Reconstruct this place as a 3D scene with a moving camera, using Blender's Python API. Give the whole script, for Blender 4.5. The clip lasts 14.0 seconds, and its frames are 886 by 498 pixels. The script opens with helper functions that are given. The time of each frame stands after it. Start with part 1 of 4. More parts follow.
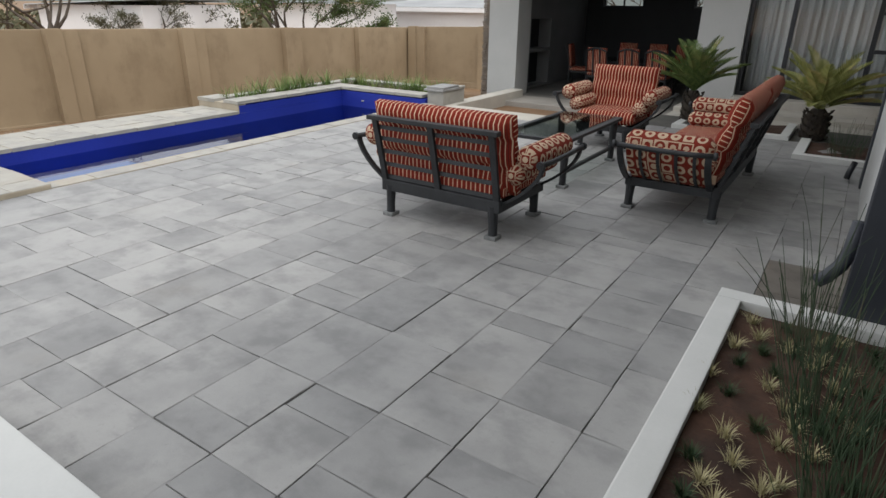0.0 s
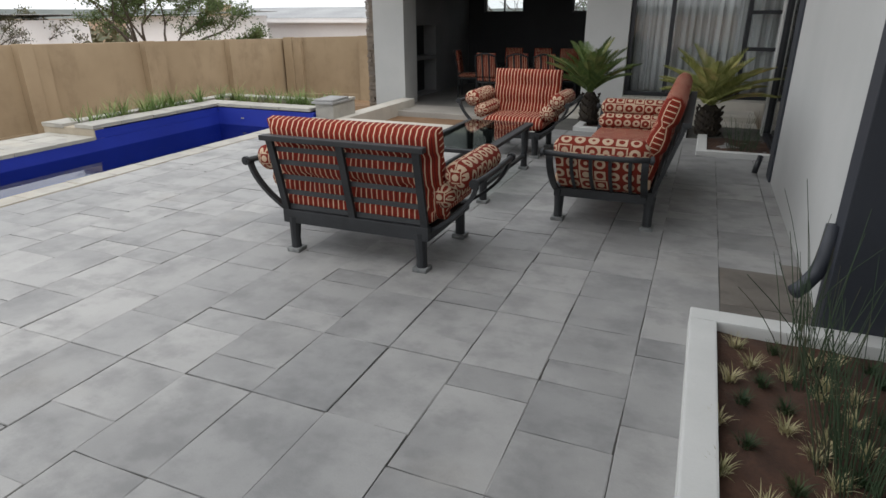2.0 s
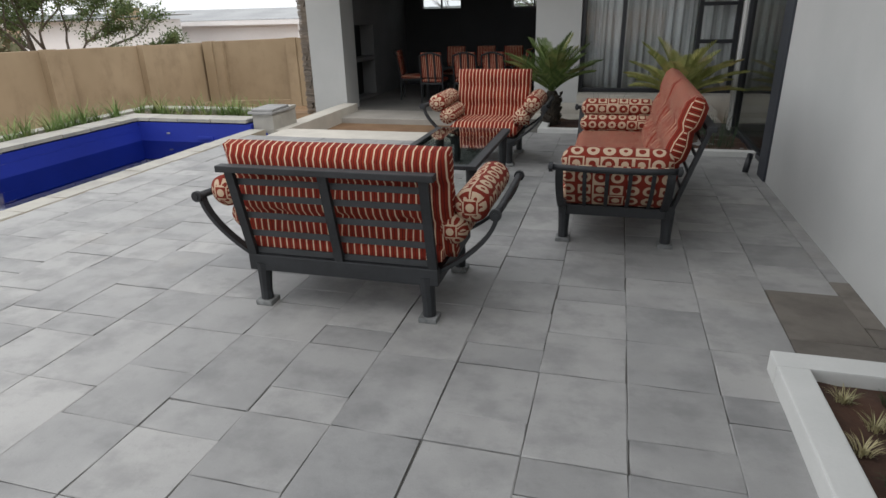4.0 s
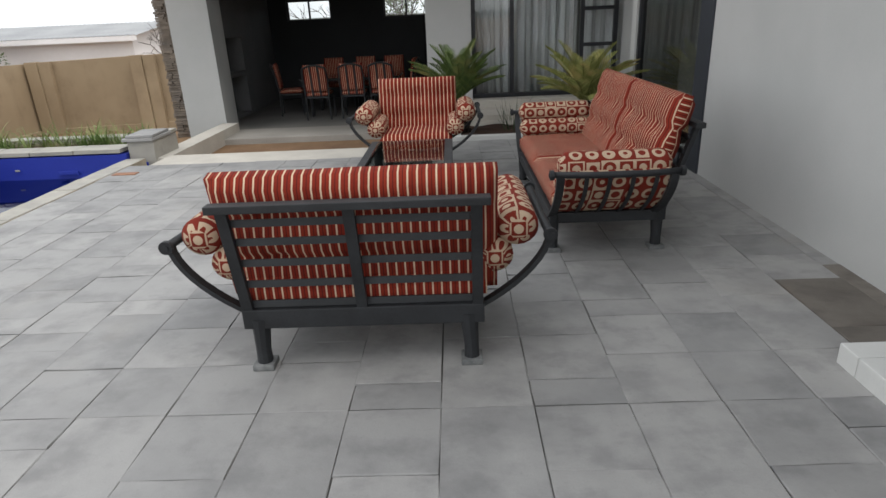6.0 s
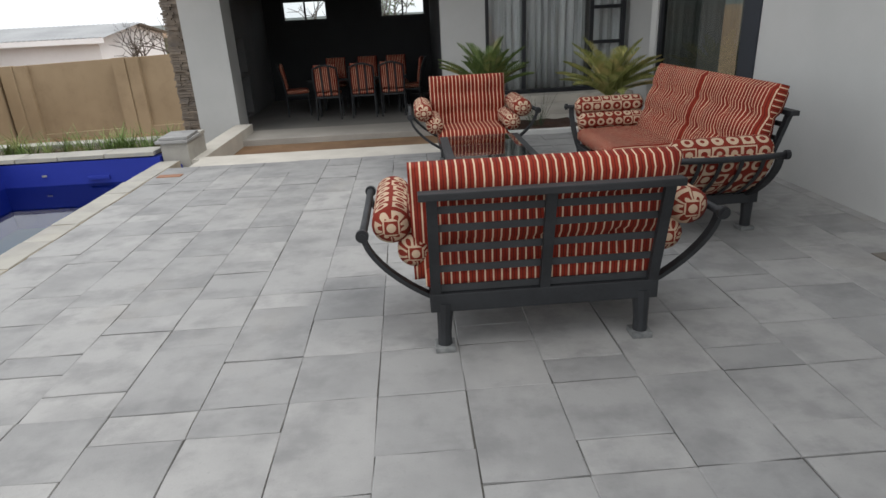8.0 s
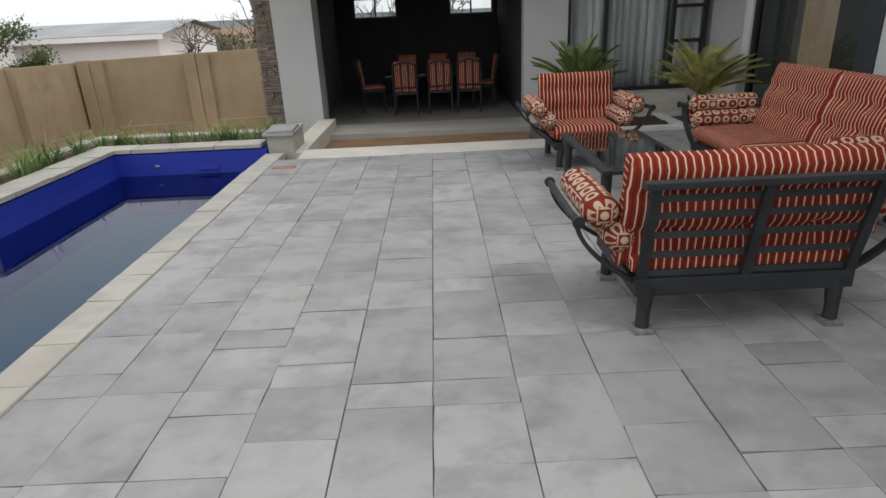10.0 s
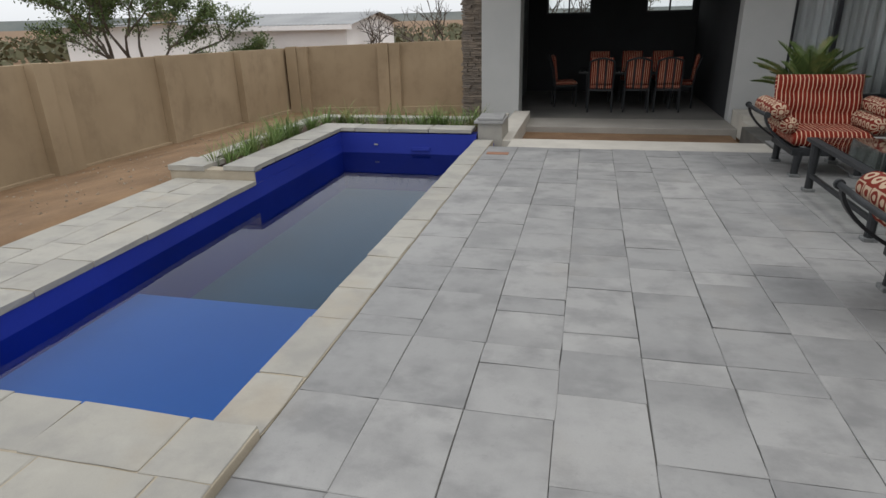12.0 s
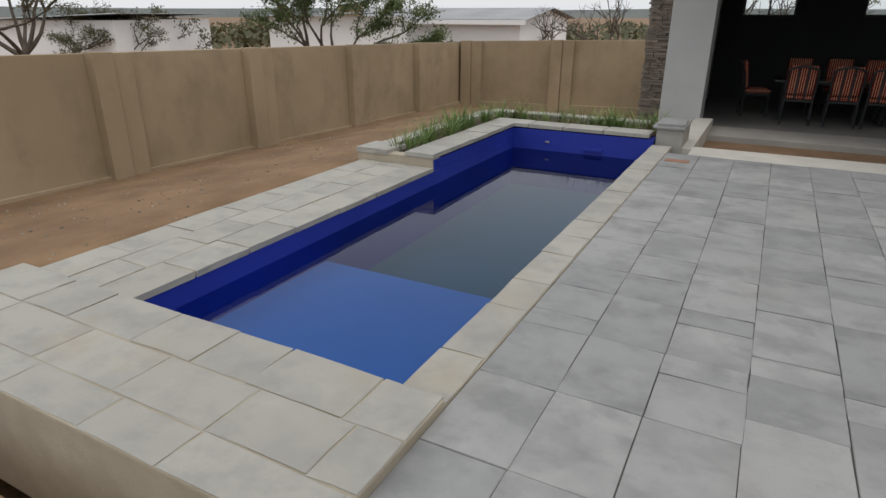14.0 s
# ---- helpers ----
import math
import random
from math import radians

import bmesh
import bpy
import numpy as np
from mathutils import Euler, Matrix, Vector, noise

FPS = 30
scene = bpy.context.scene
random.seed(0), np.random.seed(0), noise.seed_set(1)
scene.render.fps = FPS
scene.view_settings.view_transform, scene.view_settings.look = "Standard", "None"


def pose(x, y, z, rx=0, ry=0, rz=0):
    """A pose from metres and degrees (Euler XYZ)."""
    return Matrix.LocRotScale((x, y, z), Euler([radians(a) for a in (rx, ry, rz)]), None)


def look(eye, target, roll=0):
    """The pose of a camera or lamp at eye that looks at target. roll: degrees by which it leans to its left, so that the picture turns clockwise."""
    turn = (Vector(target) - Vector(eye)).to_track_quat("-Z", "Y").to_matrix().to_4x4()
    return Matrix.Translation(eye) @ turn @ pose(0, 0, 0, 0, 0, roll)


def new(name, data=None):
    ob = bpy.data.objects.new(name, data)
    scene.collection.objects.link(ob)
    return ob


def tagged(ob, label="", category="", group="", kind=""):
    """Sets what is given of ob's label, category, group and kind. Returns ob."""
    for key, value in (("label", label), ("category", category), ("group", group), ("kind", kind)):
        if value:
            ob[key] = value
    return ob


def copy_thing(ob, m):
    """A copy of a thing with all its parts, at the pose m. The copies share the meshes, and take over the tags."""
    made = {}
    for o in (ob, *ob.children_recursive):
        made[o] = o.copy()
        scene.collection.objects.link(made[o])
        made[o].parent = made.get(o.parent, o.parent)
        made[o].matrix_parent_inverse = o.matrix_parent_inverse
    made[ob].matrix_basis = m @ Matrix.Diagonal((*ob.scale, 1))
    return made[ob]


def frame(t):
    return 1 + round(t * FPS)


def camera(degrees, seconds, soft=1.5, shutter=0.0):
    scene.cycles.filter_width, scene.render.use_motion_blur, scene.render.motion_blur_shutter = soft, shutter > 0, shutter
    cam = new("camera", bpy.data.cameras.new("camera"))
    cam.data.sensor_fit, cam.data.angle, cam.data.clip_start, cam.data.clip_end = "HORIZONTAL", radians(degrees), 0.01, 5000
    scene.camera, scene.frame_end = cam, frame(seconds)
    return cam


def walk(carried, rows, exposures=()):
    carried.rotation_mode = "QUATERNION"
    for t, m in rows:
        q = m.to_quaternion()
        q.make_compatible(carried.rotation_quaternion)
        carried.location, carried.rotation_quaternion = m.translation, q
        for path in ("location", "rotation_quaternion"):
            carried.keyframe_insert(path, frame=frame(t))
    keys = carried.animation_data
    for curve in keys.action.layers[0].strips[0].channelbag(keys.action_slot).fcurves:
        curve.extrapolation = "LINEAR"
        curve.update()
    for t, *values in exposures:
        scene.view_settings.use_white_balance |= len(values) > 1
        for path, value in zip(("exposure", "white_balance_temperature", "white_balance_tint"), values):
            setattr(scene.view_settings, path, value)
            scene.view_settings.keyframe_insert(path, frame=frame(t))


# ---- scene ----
cam = camera(73.0, 14.0)
PATH = [
    (0, (0.022, 0.666, 1.725), (-1.008, 2.202, 0.963), 0.6),
    (0.5, (-0.129, 0.743, 1.688), (-1.063, 2.344, 0.937), -0.0),
    (1, (-0.252, 0.851, 1.653), (-1.093, 2.507, 0.91), -0.0),
    (1.5, (-0.388, 1.03, 1.667), (-1.163, 2.718, 0.927), -0.2),
    (2, (-0.526, 1.138, 1.63), (-1.246, 2.855, 0.899), -0.3),
    (2.5, (-0.718, 1.235, 1.622), (-1.369, 2.98, 0.891), -0.6),
    (4.8, (-1.551, 1.837, 1.579), (-1.869, 3.674, 0.855), -1.8),
    (5, (-1.659, 1.851, 1.565), (-1.904, 3.702, 0.847), -1.9),
    (5.5, (-1.907, 1.972, 1.582), (-2.043, 3.832, 0.861), -2.4),
    (6, (-2.152, 1.989, 1.575), (-2.208, 3.855, 0.856), -2.6),
    (6.5, (-2.413, 1.915, 1.582), (-2.417, 3.781, 0.862), -2.8),
    (7, (-2.698, 1.902, 1.561), (-2.666, 3.768, 0.842), -2.9),
    (9.3, (-3.89, 1.746, 1.664), (-3.787, 3.606, 0.935), -2.9),
    (9.5, (-3.989, 1.742, 1.658), (-3.903, 3.604, 0.933), -2.8),
    (10, (-4.191, 1.675, 1.653), (-4.192, 3.538, 0.927), -2.7),
    (10.5, (-4.411, 1.587, 1.631), (-4.483, 3.451, 0.909), -2.5),
    (11, (-4.646, 1.534, 1.623), (-4.848, 3.388, 0.902), -2.2),
    (11.5, (-4.87, 1.451, 1.653), (-5.192, 3.288, 0.932), -1.7),
    (12, (-5.026, 1.354, 1.644), (-5.464, 3.168, 0.923), -1.4),
    (12.5, (-5.154, 1.263, 1.644), (-5.657, 3.059, 0.922), -1.2),
    (13, (-5.195, 1.236, 1.661), (-5.787, 3.005, 0.941), -0.9),
    (13.5, (-5.21, 1.208, 1.67), (-5.923, 2.931, 0.947), -0.6),
    (14, (-5.224, 1.184, 1.667), (-6.101, 2.827, 0.939), 0.1),
]
walk(cam, [(t, look(eye, target, roll)) for t, eye, target, roll in PATH], [(0, 0.92), (2.7, 0.94), (7.2, 0.93), (10, 0.68), (12, 0.48), (14, 0.33)])

# ---------------------------------------------------------------- world and sun
world = bpy.data.worlds.new("overcast")
scene.world = world
world.use_nodes = True
wn, wl = world.node_tree.nodes, world.node_tree.links
sky = wn.new("ShaderNodeTexSky")
sky.sky_type, sky.sun_disc = "NISHITA", False
sky.sun_elevation, sky.sun_rotation = radians(55), radians(240)
sky.air_density, sky.dust_density, sky.ozone_density = 1.0, 2.0, 1.0
grey = wn.new("ShaderNodeHueSaturation")
grey.inputs["Saturation"].default_value = 0.25
wl.new(sky.outputs[0], grey.inputs["Color"])
cloud = wn.new("ShaderNodeMix")  # an even cloud layer under the sky
cloud.data_type = "RGBA"
cloud.inputs[0].default_value = 0.72
cloud.inputs[7].default_value = (6.3, 6.5, 6.75, 1)
wl.new(grey.outputs[0], cloud.inputs[6])
wl.new(cloud.outputs[2], wn["Background"].inputs["Color"])
wn["Background"].inputs["Strength"].default_value = 0.12
sun_data = bpy.data.lights.new("sun", "SUN")
sun_data.energy, sun_data.angle, sun_data.color = 0.7, radians(25), (1.0, 0.97, 0.93)
sun = new("sun", sun_data)
sun.rotation_euler = (radians(35), 0, radians(60))


# ---------------------------------------------------------------- materials
class Nodes:
    """A small wrapper round one material's node tree."""

    def __init__(self, name):
        self.m = bpy.data.materials.new(name)
        self.m.use_nodes = True
        self.t = self.m.node_tree
        self.bsdf = self.t.nodes["Principled BSDF"]
        self.coord = self.t.nodes.new("ShaderNodeTexCoord")
        self.world = self.t.nodes.new("ShaderNodeNewGeometry").outputs["Position"]

    def link(self, a, b):
        self.t.links.new(a, b)

    def put(self, socket, value):
        if isinstance(value, (int, float)):
            socket.default_value = value
        elif isinstance(value, tuple):
            socket.default_value = (*value, 1.0) if len(value) == 3 and socket.type == "RGBA" else value
        else:
            self.link(value, socket)

    def math(self, op, a, b=0.0, c=0.0):
        n = self.t.nodes.new("ShaderNodeMath")
        n.operation = op
        for s, v in zip(n.inputs, (a, b, c)):
            self.put(s, v)
        return n.outputs[0]

    def noise(self, scale, detail=4.0, rough=0.55, vec=None, stretch=None):
        n = self.t.nodes.new("ShaderNodeTexNoise")
        n.inputs["Scale"].default_value, n.inputs["Detail"].default_value, n.inputs["Roughness"].default_value = scale, detail, rough
        v = vec or self.world
        if stretch:
            mp = self.t.nodes.new("ShaderNodeMapping")
            mp.inputs["Scale"].default_value = stretch
            self.link(v, mp.inputs["Vector"])
            v = mp.outputs[0]
        self.link(v, n.inputs["Vector"])
        return n.outputs["Fac"]

    def ramp(self, fac, stops):
        n = self.t.nodes.new("ShaderNodeValToRGB")
        e = n.color_ramp.elements
        while len(e) < len(stops):
            e.new(0.5)
        for el, (p, c) in zip(e, stops):
            el.position, el.color = p, (*c, 1.0)
        self.link(fac, n.inputs[0])
        return n.outputs[0]

    def step(self, v, lo, hi):
        n = self.t.nodes.new("ShaderNodeMapRange")
        n.interpolation_type = "SMOOTHSTEP"
        self.put(n.inputs[0], v)
        n.inputs[1].default_value, n.inputs[2].default_value = lo, hi
        return n.outputs[0]

    def mix(self, fac, a, b, kind="MIX"):
        n = self.t.nodes.new("ShaderNodeMix")
        n.data_type, n.blend_type = "RGBA", kind
        self.put(n.inputs[0], fac)
        self.put(n.inputs[6], a)
        self.put(n.inputs[7], b)
        return n.outputs[2]

    def split(self, v):
        n = self.t.nodes.new("ShaderNodeSeparateXYZ")
        self.link(v, n.inputs[0])
        return n.outputs

    def random(self):
        return self.t.nodes.new("ShaderNodeObjectInfo").outputs["Random"]

    def island(self):
        return self.t.nodes.new("ShaderNodeNewGeometry").outputs["Random Per Island"]

    def finish(self, color, rough=0.6, bump=None, strength=0.2, dist=0.01, metal=0.0, spec=0.5):
        self.put(self.bsdf.inputs["Base Color"], color)
        self.put(self.bsdf.inputs["Roughness"], rough)
        self.bsdf.inputs["Metallic"].default_value = metal
        self.bsdf.inputs["Specular IOR Level"].default_value = spec
        if bump is not None:
            b = self.t.nodes.new("ShaderNodeBump")
            b.inputs["Strength"].default_value, b.inputs["Distance"].default_value = strength, dist
            self.link(bump, b.inputs["Height"])
            self.link(b.outputs[0], self.bsdf.inputs["Normal"])
        return self.m


def plain(name, a, b, scale=3.0, fine=40.0, rough=0.7, strength=0.15, metal=0.0, spec=0.5, stretch=None, by=None):
    """Two close colours mixed by a coarse and a fine noise, with fine relief."""
    n = Nodes(name)
    coarse, grain = n.noise(scale, stretch=stretch), n.noise(fine, 5, 0.65)
    fac = n.math("MULTIPLY_ADD", grain, 0.45, n.math("MULTIPLY_ADD", coarse, 1.2, -0.35))
    col = n.mix(n.step(fac, 0.15, 0.85), a, b)
    if by == "object":
        col = n.mix(n.math("MULTIPLY", n.random(), 0.35), col, tuple(c * 0.6 for c in a))
    if by == "island":
        col = n.mix(n.math("MULTIPLY", n.island(), 0.6), col, tuple(c * 0.45 for c in a))
    return n.finish(col, rough, grain, strength, 0.01, metal, spec)


def paver_material(name, light, mid, dark, brown, ochre=0.0):
    n = Nodes(name)
    r = n.random()
    own = n.t.nodes.new("ShaderNodeVectorMath")  # every slab has stains of its own
    own.operation = "ADD"
    n.link(n.coord.outputs["Object"], own.inputs[0])
    n.link(n.math("MULTIPLY", r, 60.0), own.inputs[1])
    big, cloud, grain = n.noise(0.55, 3), n.noise(4.5, 5, 0.6, own.outputs[0]), n.noise(120, 3, 0.7)
    streak = n.noise(2.6, 5, 0.62, own.outputs[0], stretch=(1.0, 1.8, 1.0))
    tone = n.math("ADD", n.math("MULTIPLY", r, 0.42), n.math("MULTIPLY", big, 0.62))
    col = n.mix(n.step(tone, 0.15, 0.9), mid, light)
    wash = n.noise(1.7, 4, 0.6, own.outputs[0])
    col = n.mix(n.math("MULTIPLY", n.step(wash, 0.42, 0.68), 0.4), col, dark)
    blot = n.step(n.math("MULTIPLY_ADD", streak, 0.5, n.math("MULTIPLY", cloud, 0.55)), 0.48, 0.67)
    col = n.mix(n.math("MULTIPLY", blot, 0.46), col, dark)
    speck = n.step(n.noise(34, 5, 0.75), 0.56, 0.72)
    col = n.mix(n.math("MULTIPLY", speck, 0.22), col, dark)
    bloom = n.step(n.noise(2.2, 4, 0.6), 0.56, 0.78)
    col = n.mix(n.math("MULTIPLY", bloom, 0.3), col, tuple(min(1.0, c * 1.25) for c in light))
    rust = n.step(n.noise(1.3, 3), 0.58, 0.75)
    col = n.mix(n.math("MULTIPLY", rust, 0.28 + ochre), col, brown)
    col = n.mix(n.math("MULTIPLY", grain, 0.22), col, tuple(c * 0.55 for c in mid))
    relief = n.math("MULTIPLY_ADD", cloud, 1.0, n.math("MULTIPLY", grain, 0.18))
    return n.finish(col, n.math("MULTIPLY_ADD", cloud, 0.25, 0.5), relief, 0.4, 0.012, spec=0.35)


def stripe_material():
    """Rust upholstery with thin cream stripes along the local x axis."""
    n = Nodes("striped_fabric")
    x = n.split(n.coord.outputs["UV"])[0]
    f = n.math("FRACT", n.math("ADD", x, 100.0))
    edge = n.math("ABSOLUTE", n.math("SUBTRACT", f, 0.5))
    wide = n.step(edge, 0.39, 0.425)
    weave = n.noise(420, 2, 0.7, n.coord.outputs["Object"])
    worn = n.noise(6, 4, 0.6, n.coord.outputs["Object"])
    red = n.mix(n.step(worn, 0.3, 0.75), (0.17, 0.016, 0.009), (0.25, 0.029, 0.013))
    thread = n.step(n.math("ABSOLUTE", n.math("SUBTRACT", f, 0.5)), 0.03, 0.06)
    red = n.mix(thread, (0.08, 0.012, 0.009), red)
    cream = n.mix(worn, (0.60, 0.44, 0.30), (0.70, 0.54, 0.38))
    col = n.mix(wide, red, cream)
    col = n.mix(n.math("MULTIPLY", weave, 0.25), col, (0.08, 0.012, 0.008))
    return n.finish(col, 0.9, weave, 0.3, 0.003, spec=0.2)


def medallion_material():
    """Rust and cream upholstery of circles and squares in a grid of cells."""
    n = Nodes("patterned_fabric")
    o = n.split(n.coord.outputs["UV"])
    u, v = n.math("ADD", o[0], 40.0), n.math("ADD", o[1], 40.0)
    fu, fv = n.math("SUBTRACT", n.math("FRACT", u), 0.5), n.math("SUBTRACT", n.math("FRACT", v), 0.5)
    cell = n.t.nodes.new("ShaderNodeCombineXYZ")
    n.link(n.math("FLOOR", u), cell.inputs[0])
    n.link(n.math("FLOOR", v), cell.inputs[1])
    white = n.t.nodes.new("ShaderNodeTexWhiteNoise")
    white.noise_dimensions = "3D"
    n.link(cell.outputs[0], white.inputs["Vector"])
    k = white.outputs["Value"]
    rad = n.math("SQRT", n.math("ADD", n.math("MULTIPLY", fu, fu), n.math("MULTIPLY", fv, fv)))
    box = n.math("MAXIMUM", n.math("ABSOLUTE", fu), n.math("ABSOLUTE", fv))
    shape = n.mix(n.math("GREATER_THAN", k, 0.62), rad, box)
    disc = n.math("LESS_THAN", shape, 0.40)
    core = n.math("LESS_THAN", rad, n.math("MULTIPLY_ADD", k, 0.16, 0.12))
    ring = n.math("SUBTRACT", disc, core)
    flip = n.math("GREATER_THAN", n.math("FRACT", n.math("MULTIPLY", k, 7.3)), 0.24)
    inv = n.math("SUBTRACT", 1.0, ring)
    m = n.math("ADD", n.math("MULTIPLY", flip, ring), n.math("MULTIPLY", n.math("SUBTRACT", 1.0, flip), inv))
    weave = n.noise(380, 2, 0.7, n.coord.outputs["Object"])
    red = n.mix(n.noise(9, 3, 0.6, n.coord.outputs["Object"]), (0.15, 0.014, 0.009), (0.22, 0.026, 0.013))
    col = n.mix(m, red, (0.52, 0.40, 0.28))
    col = n.mix(n.math("MULTIPLY", weave, 0.3), col, (0.09, 0.03, 0.02))
    return n.finish(col, 0.9, weave, 0.3, 0.003, spec=0.2)


def wall_material():
    n = Nodes("earth_plaster")
    big, cloud, grain = n.noise(0.35, 4), n.noise(1.7, 5, 0.65), n.noise(60, 4, 0.7)
    run = n.noise(1.5, 4, 0.6, stretch=(1, 1, 0.25))
    col = n.mix(n.step(big, 0.3, 0.7), (0.29, 0.22, 0.14), (0.375, 0.29, 0.19))
    col = n.mix(n.math("MULTIPLY", n.step(n.math("MULTIPLY_ADD", run, 0.5, n.math("MULTIPLY", cloud, 0.5)), 0.45, 0.7), 0.55), col, (0.18, 0.13, 0.082))
    col = n.mix(n.math("MULTIPLY", grain, 0.25), col, (0.38, 0.30, 0.205))
    return n.finish(col, 0.95, n.math("MULTIPLY_ADD", grain, 0.6, cloud), 0.35, 0.02, spec=0.15)


def water_material():
    """Still water: clear, tinted below, mirror-like at grazing angles."""
    n = Nodes("pool_water")
    t = n.t
    t.nodes.remove(n.bsdf)
    clear, gloss, mix, fr = (t.nodes.new("ShaderNode" + k) for k in ("BsdfTransparent", "BsdfGlossy", "MixShader", "Fresnel"))
    clear.inputs[0].default_value = (0.40, 0.66, 0.84, 1)
    gloss.inputs["Roughness"].default_value = 0.012
    fr.inputs["IOR"].default_value = 1.33
    b = t.nodes.new("ShaderNodeBump")
    b.inputs["Strength"].default_value, b.inputs["Distance"].default_value = 0.02, 0.005
    n.link(n.noise(2.5, 1), b.inputs["Height"])
    n.link(b.outputs[0], gloss.inputs["Normal"])
    n.link(fr.outputs[0], mix.inputs[0])
    n.link(clear.outputs[0], mix.inputs[1])
    n.link(gloss.outputs[0], mix.inputs[2])
    n.link(mix.outputs[0], t.nodes["Material Output"].inputs[0])
    return n.m


def glass_material(name, tint, strength=1.0):
    """Thin clear pane with a mirror gloss."""
    n = Nodes(name)
    t = n.t
    t.nodes.remove(n.bsdf)
    clear, gloss, mix, fr = (t.nodes.new("ShaderNode" + k) for k in ("BsdfTransparent", "BsdfGlossy", "MixShader", "LayerWeight"))
    clear.inputs[0].default_value = (*tint, 1)
    gloss.inputs["Roughness"].default_value = 0.02
    fr.inputs["Blend"].default_value = 0.5
    n.link(n.math("MULTIPLY_ADD", n.math("POWER", fr.outputs["Facing"], 4.0), 0.8 * strength, 0.05 * strength), mix.inputs[0])
    n.link(clear.outputs[0], mix.inputs[1])
    n.link(gloss.outputs[0], mix.inputs[2])
    n.link(mix.outputs[0], t.nodes["Material Output"].inputs[0])
    return n.m


def leaf_material(name, a, b, c):
    n = Nodes(name)
    col = n.mix(n.island(), a, b)
    col = n.mix(n.step(n.noise(3.0, 3), 0.5, 0.75), col, c)
    n.bsdf.inputs["Subsurface Weight"].default_value = 0.0
    return n.finish(col, 0.6, spec=0.25)


PAVER = paver_material("grey_paver", (0.375, 0.368, 0.354), (0.275, 0.273, 0.268), (0.15, 0.149, 0.15), (0.285, 0.26, 0.225))
DAMP_PAVER = paver_material("damp_muddy_paver", (0.20, 0.18, 0.155), (0.14, 0.125, 0.108), (0.065, 0.056, 0.048), (0.15, 0.11, 0.075), 0.15)
COPING = paver_material("sandstone_coping", (0.43, 0.41, 0.36), (0.36, 0.342, 0.298), (0.25, 0.243, 0.23), (0.40, 0.325, 0.225), 0.1)
GROUT = plain("sandy_grout", (0.33, 0.285, 0.215), (0.42, 0.365, 0.28), 4, 90, 0.95, 0.3)
JOINT = plain("dark_joint", (0.075, 0.073, 0.068), (0.115, 0.108, 0.095), 4, 90, 0.95, 0.3)
EARTH_WALL = wall_material()
SOIL = plain("sandy_soil", (0.165, 0.098, 0.05), (0.27, 0.168, 0.09), 1.2, 26, 0.97, 0.7)
RED_SOIL = plain("red_soil", (0.036, 0.019, 0.013), (0.09, 0.043, 0.025), 3, 45, 0.97, 0.8)
TRENCH_SOIL = plain("trench_soil", (0.15, 0.085, 0.045), (0.23, 0.14, 0.075), 2, 40, 0.97, 0.6)
WHITE = plain("pale_grey_plaster", (0.435, 0.442, 0.43), (0.49, 0.492, 0.48), 1.2, 70, 0.85, 0.08)
KERB_WHITE = plain("white_kerb_paint", (0.54, 0.545, 0.525), (0.60, 0.60, 0.58), 3, 60, 0.8, 0.12)
# Near-black, for the patio's ceiling, east and back walls and fireplace back.
CHARCOAL = plain("charcoal_surface", (0.020, 0.021, 0.023), (0.028, 0.029, 0.032), 1.5, 60, 0.8, 0.08)
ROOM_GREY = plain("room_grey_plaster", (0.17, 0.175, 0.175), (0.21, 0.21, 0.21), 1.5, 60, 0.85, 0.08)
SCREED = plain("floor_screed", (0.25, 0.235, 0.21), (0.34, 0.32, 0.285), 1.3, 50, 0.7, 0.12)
# Darker copy of SCREED: the covered patio's shade is put into its colour.
SHADED_SCREED = plain("shaded_floor_screed", (0.13, 0.125, 0.115), (0.19, 0.18, 0.165), 1.3, 50, 0.75, 0.12)
STEP_STONE = plain("pale_step_screed", (0.42, 0.395, 0.35), (0.53, 0.50, 0.44), 2.5, 60, 0.85, 0.2)
LEDGESTONE = plain("ledge_stone", (0.30, 0.245, 0.19), (0.17, 0.15, 0.135), 7, 60, 0.9, 0.5, by="island")
BLUE = plain("blue_pool_paint", (0.006, 0.020, 0.25), (0.010, 0.028, 0.31), 1.2, 30, 0.6, 0.05)
BENCH_BLUE = plain("blue_bench_paint", (0.03, 0.17, 0.44), (0.04, 0.20, 0.50), 0.8, 25, 0.6, 0.05)
# Light lost in deep murky water is put into this floor colour.
DEEP = plain("deep_water_murk", (0.014, 0.082, 0.11), (0.02, 0.10, 0.135), 1.0, 20, 0.8, 0.1)
WATER = water_material()
IRON = plain("dark_grey_iron", (0.012, 0.013, 0.0145), (0.026, 0.028, 0.031), 5, 70, 0.55, 0.2, spec=0.4)
IRON_WORN = plain("worn_iron_foot", (0.10, 0.105, 0.105), (0.23, 0.235, 0.23), 14, 70, 0.7, 0.3)
STRIPE, MEDALLION = stripe_material(), medallion_material()
FRAME_BLACK = plain("black_aluminium", (0.012, 0.013, 0.016), (0.020, 0.021, 0.026), 2, 60, 0.4, 0.04)
STEEL_BLUE = plain("dark_blue_post", (0.022, 0.026, 0.034), (0.030, 0.034, 0.044), 2, 60, 0.55, 0.04)
GLASS = glass_material("window_glass", (0.92, 0.94, 0.94))
SMOKE_GLASS = glass_material("smoked_glass", (0.60, 0.63, 0.62))
TABLE_GLASS = glass_material("table_glass", (0.78, 0.84, 0.82), 1.2)
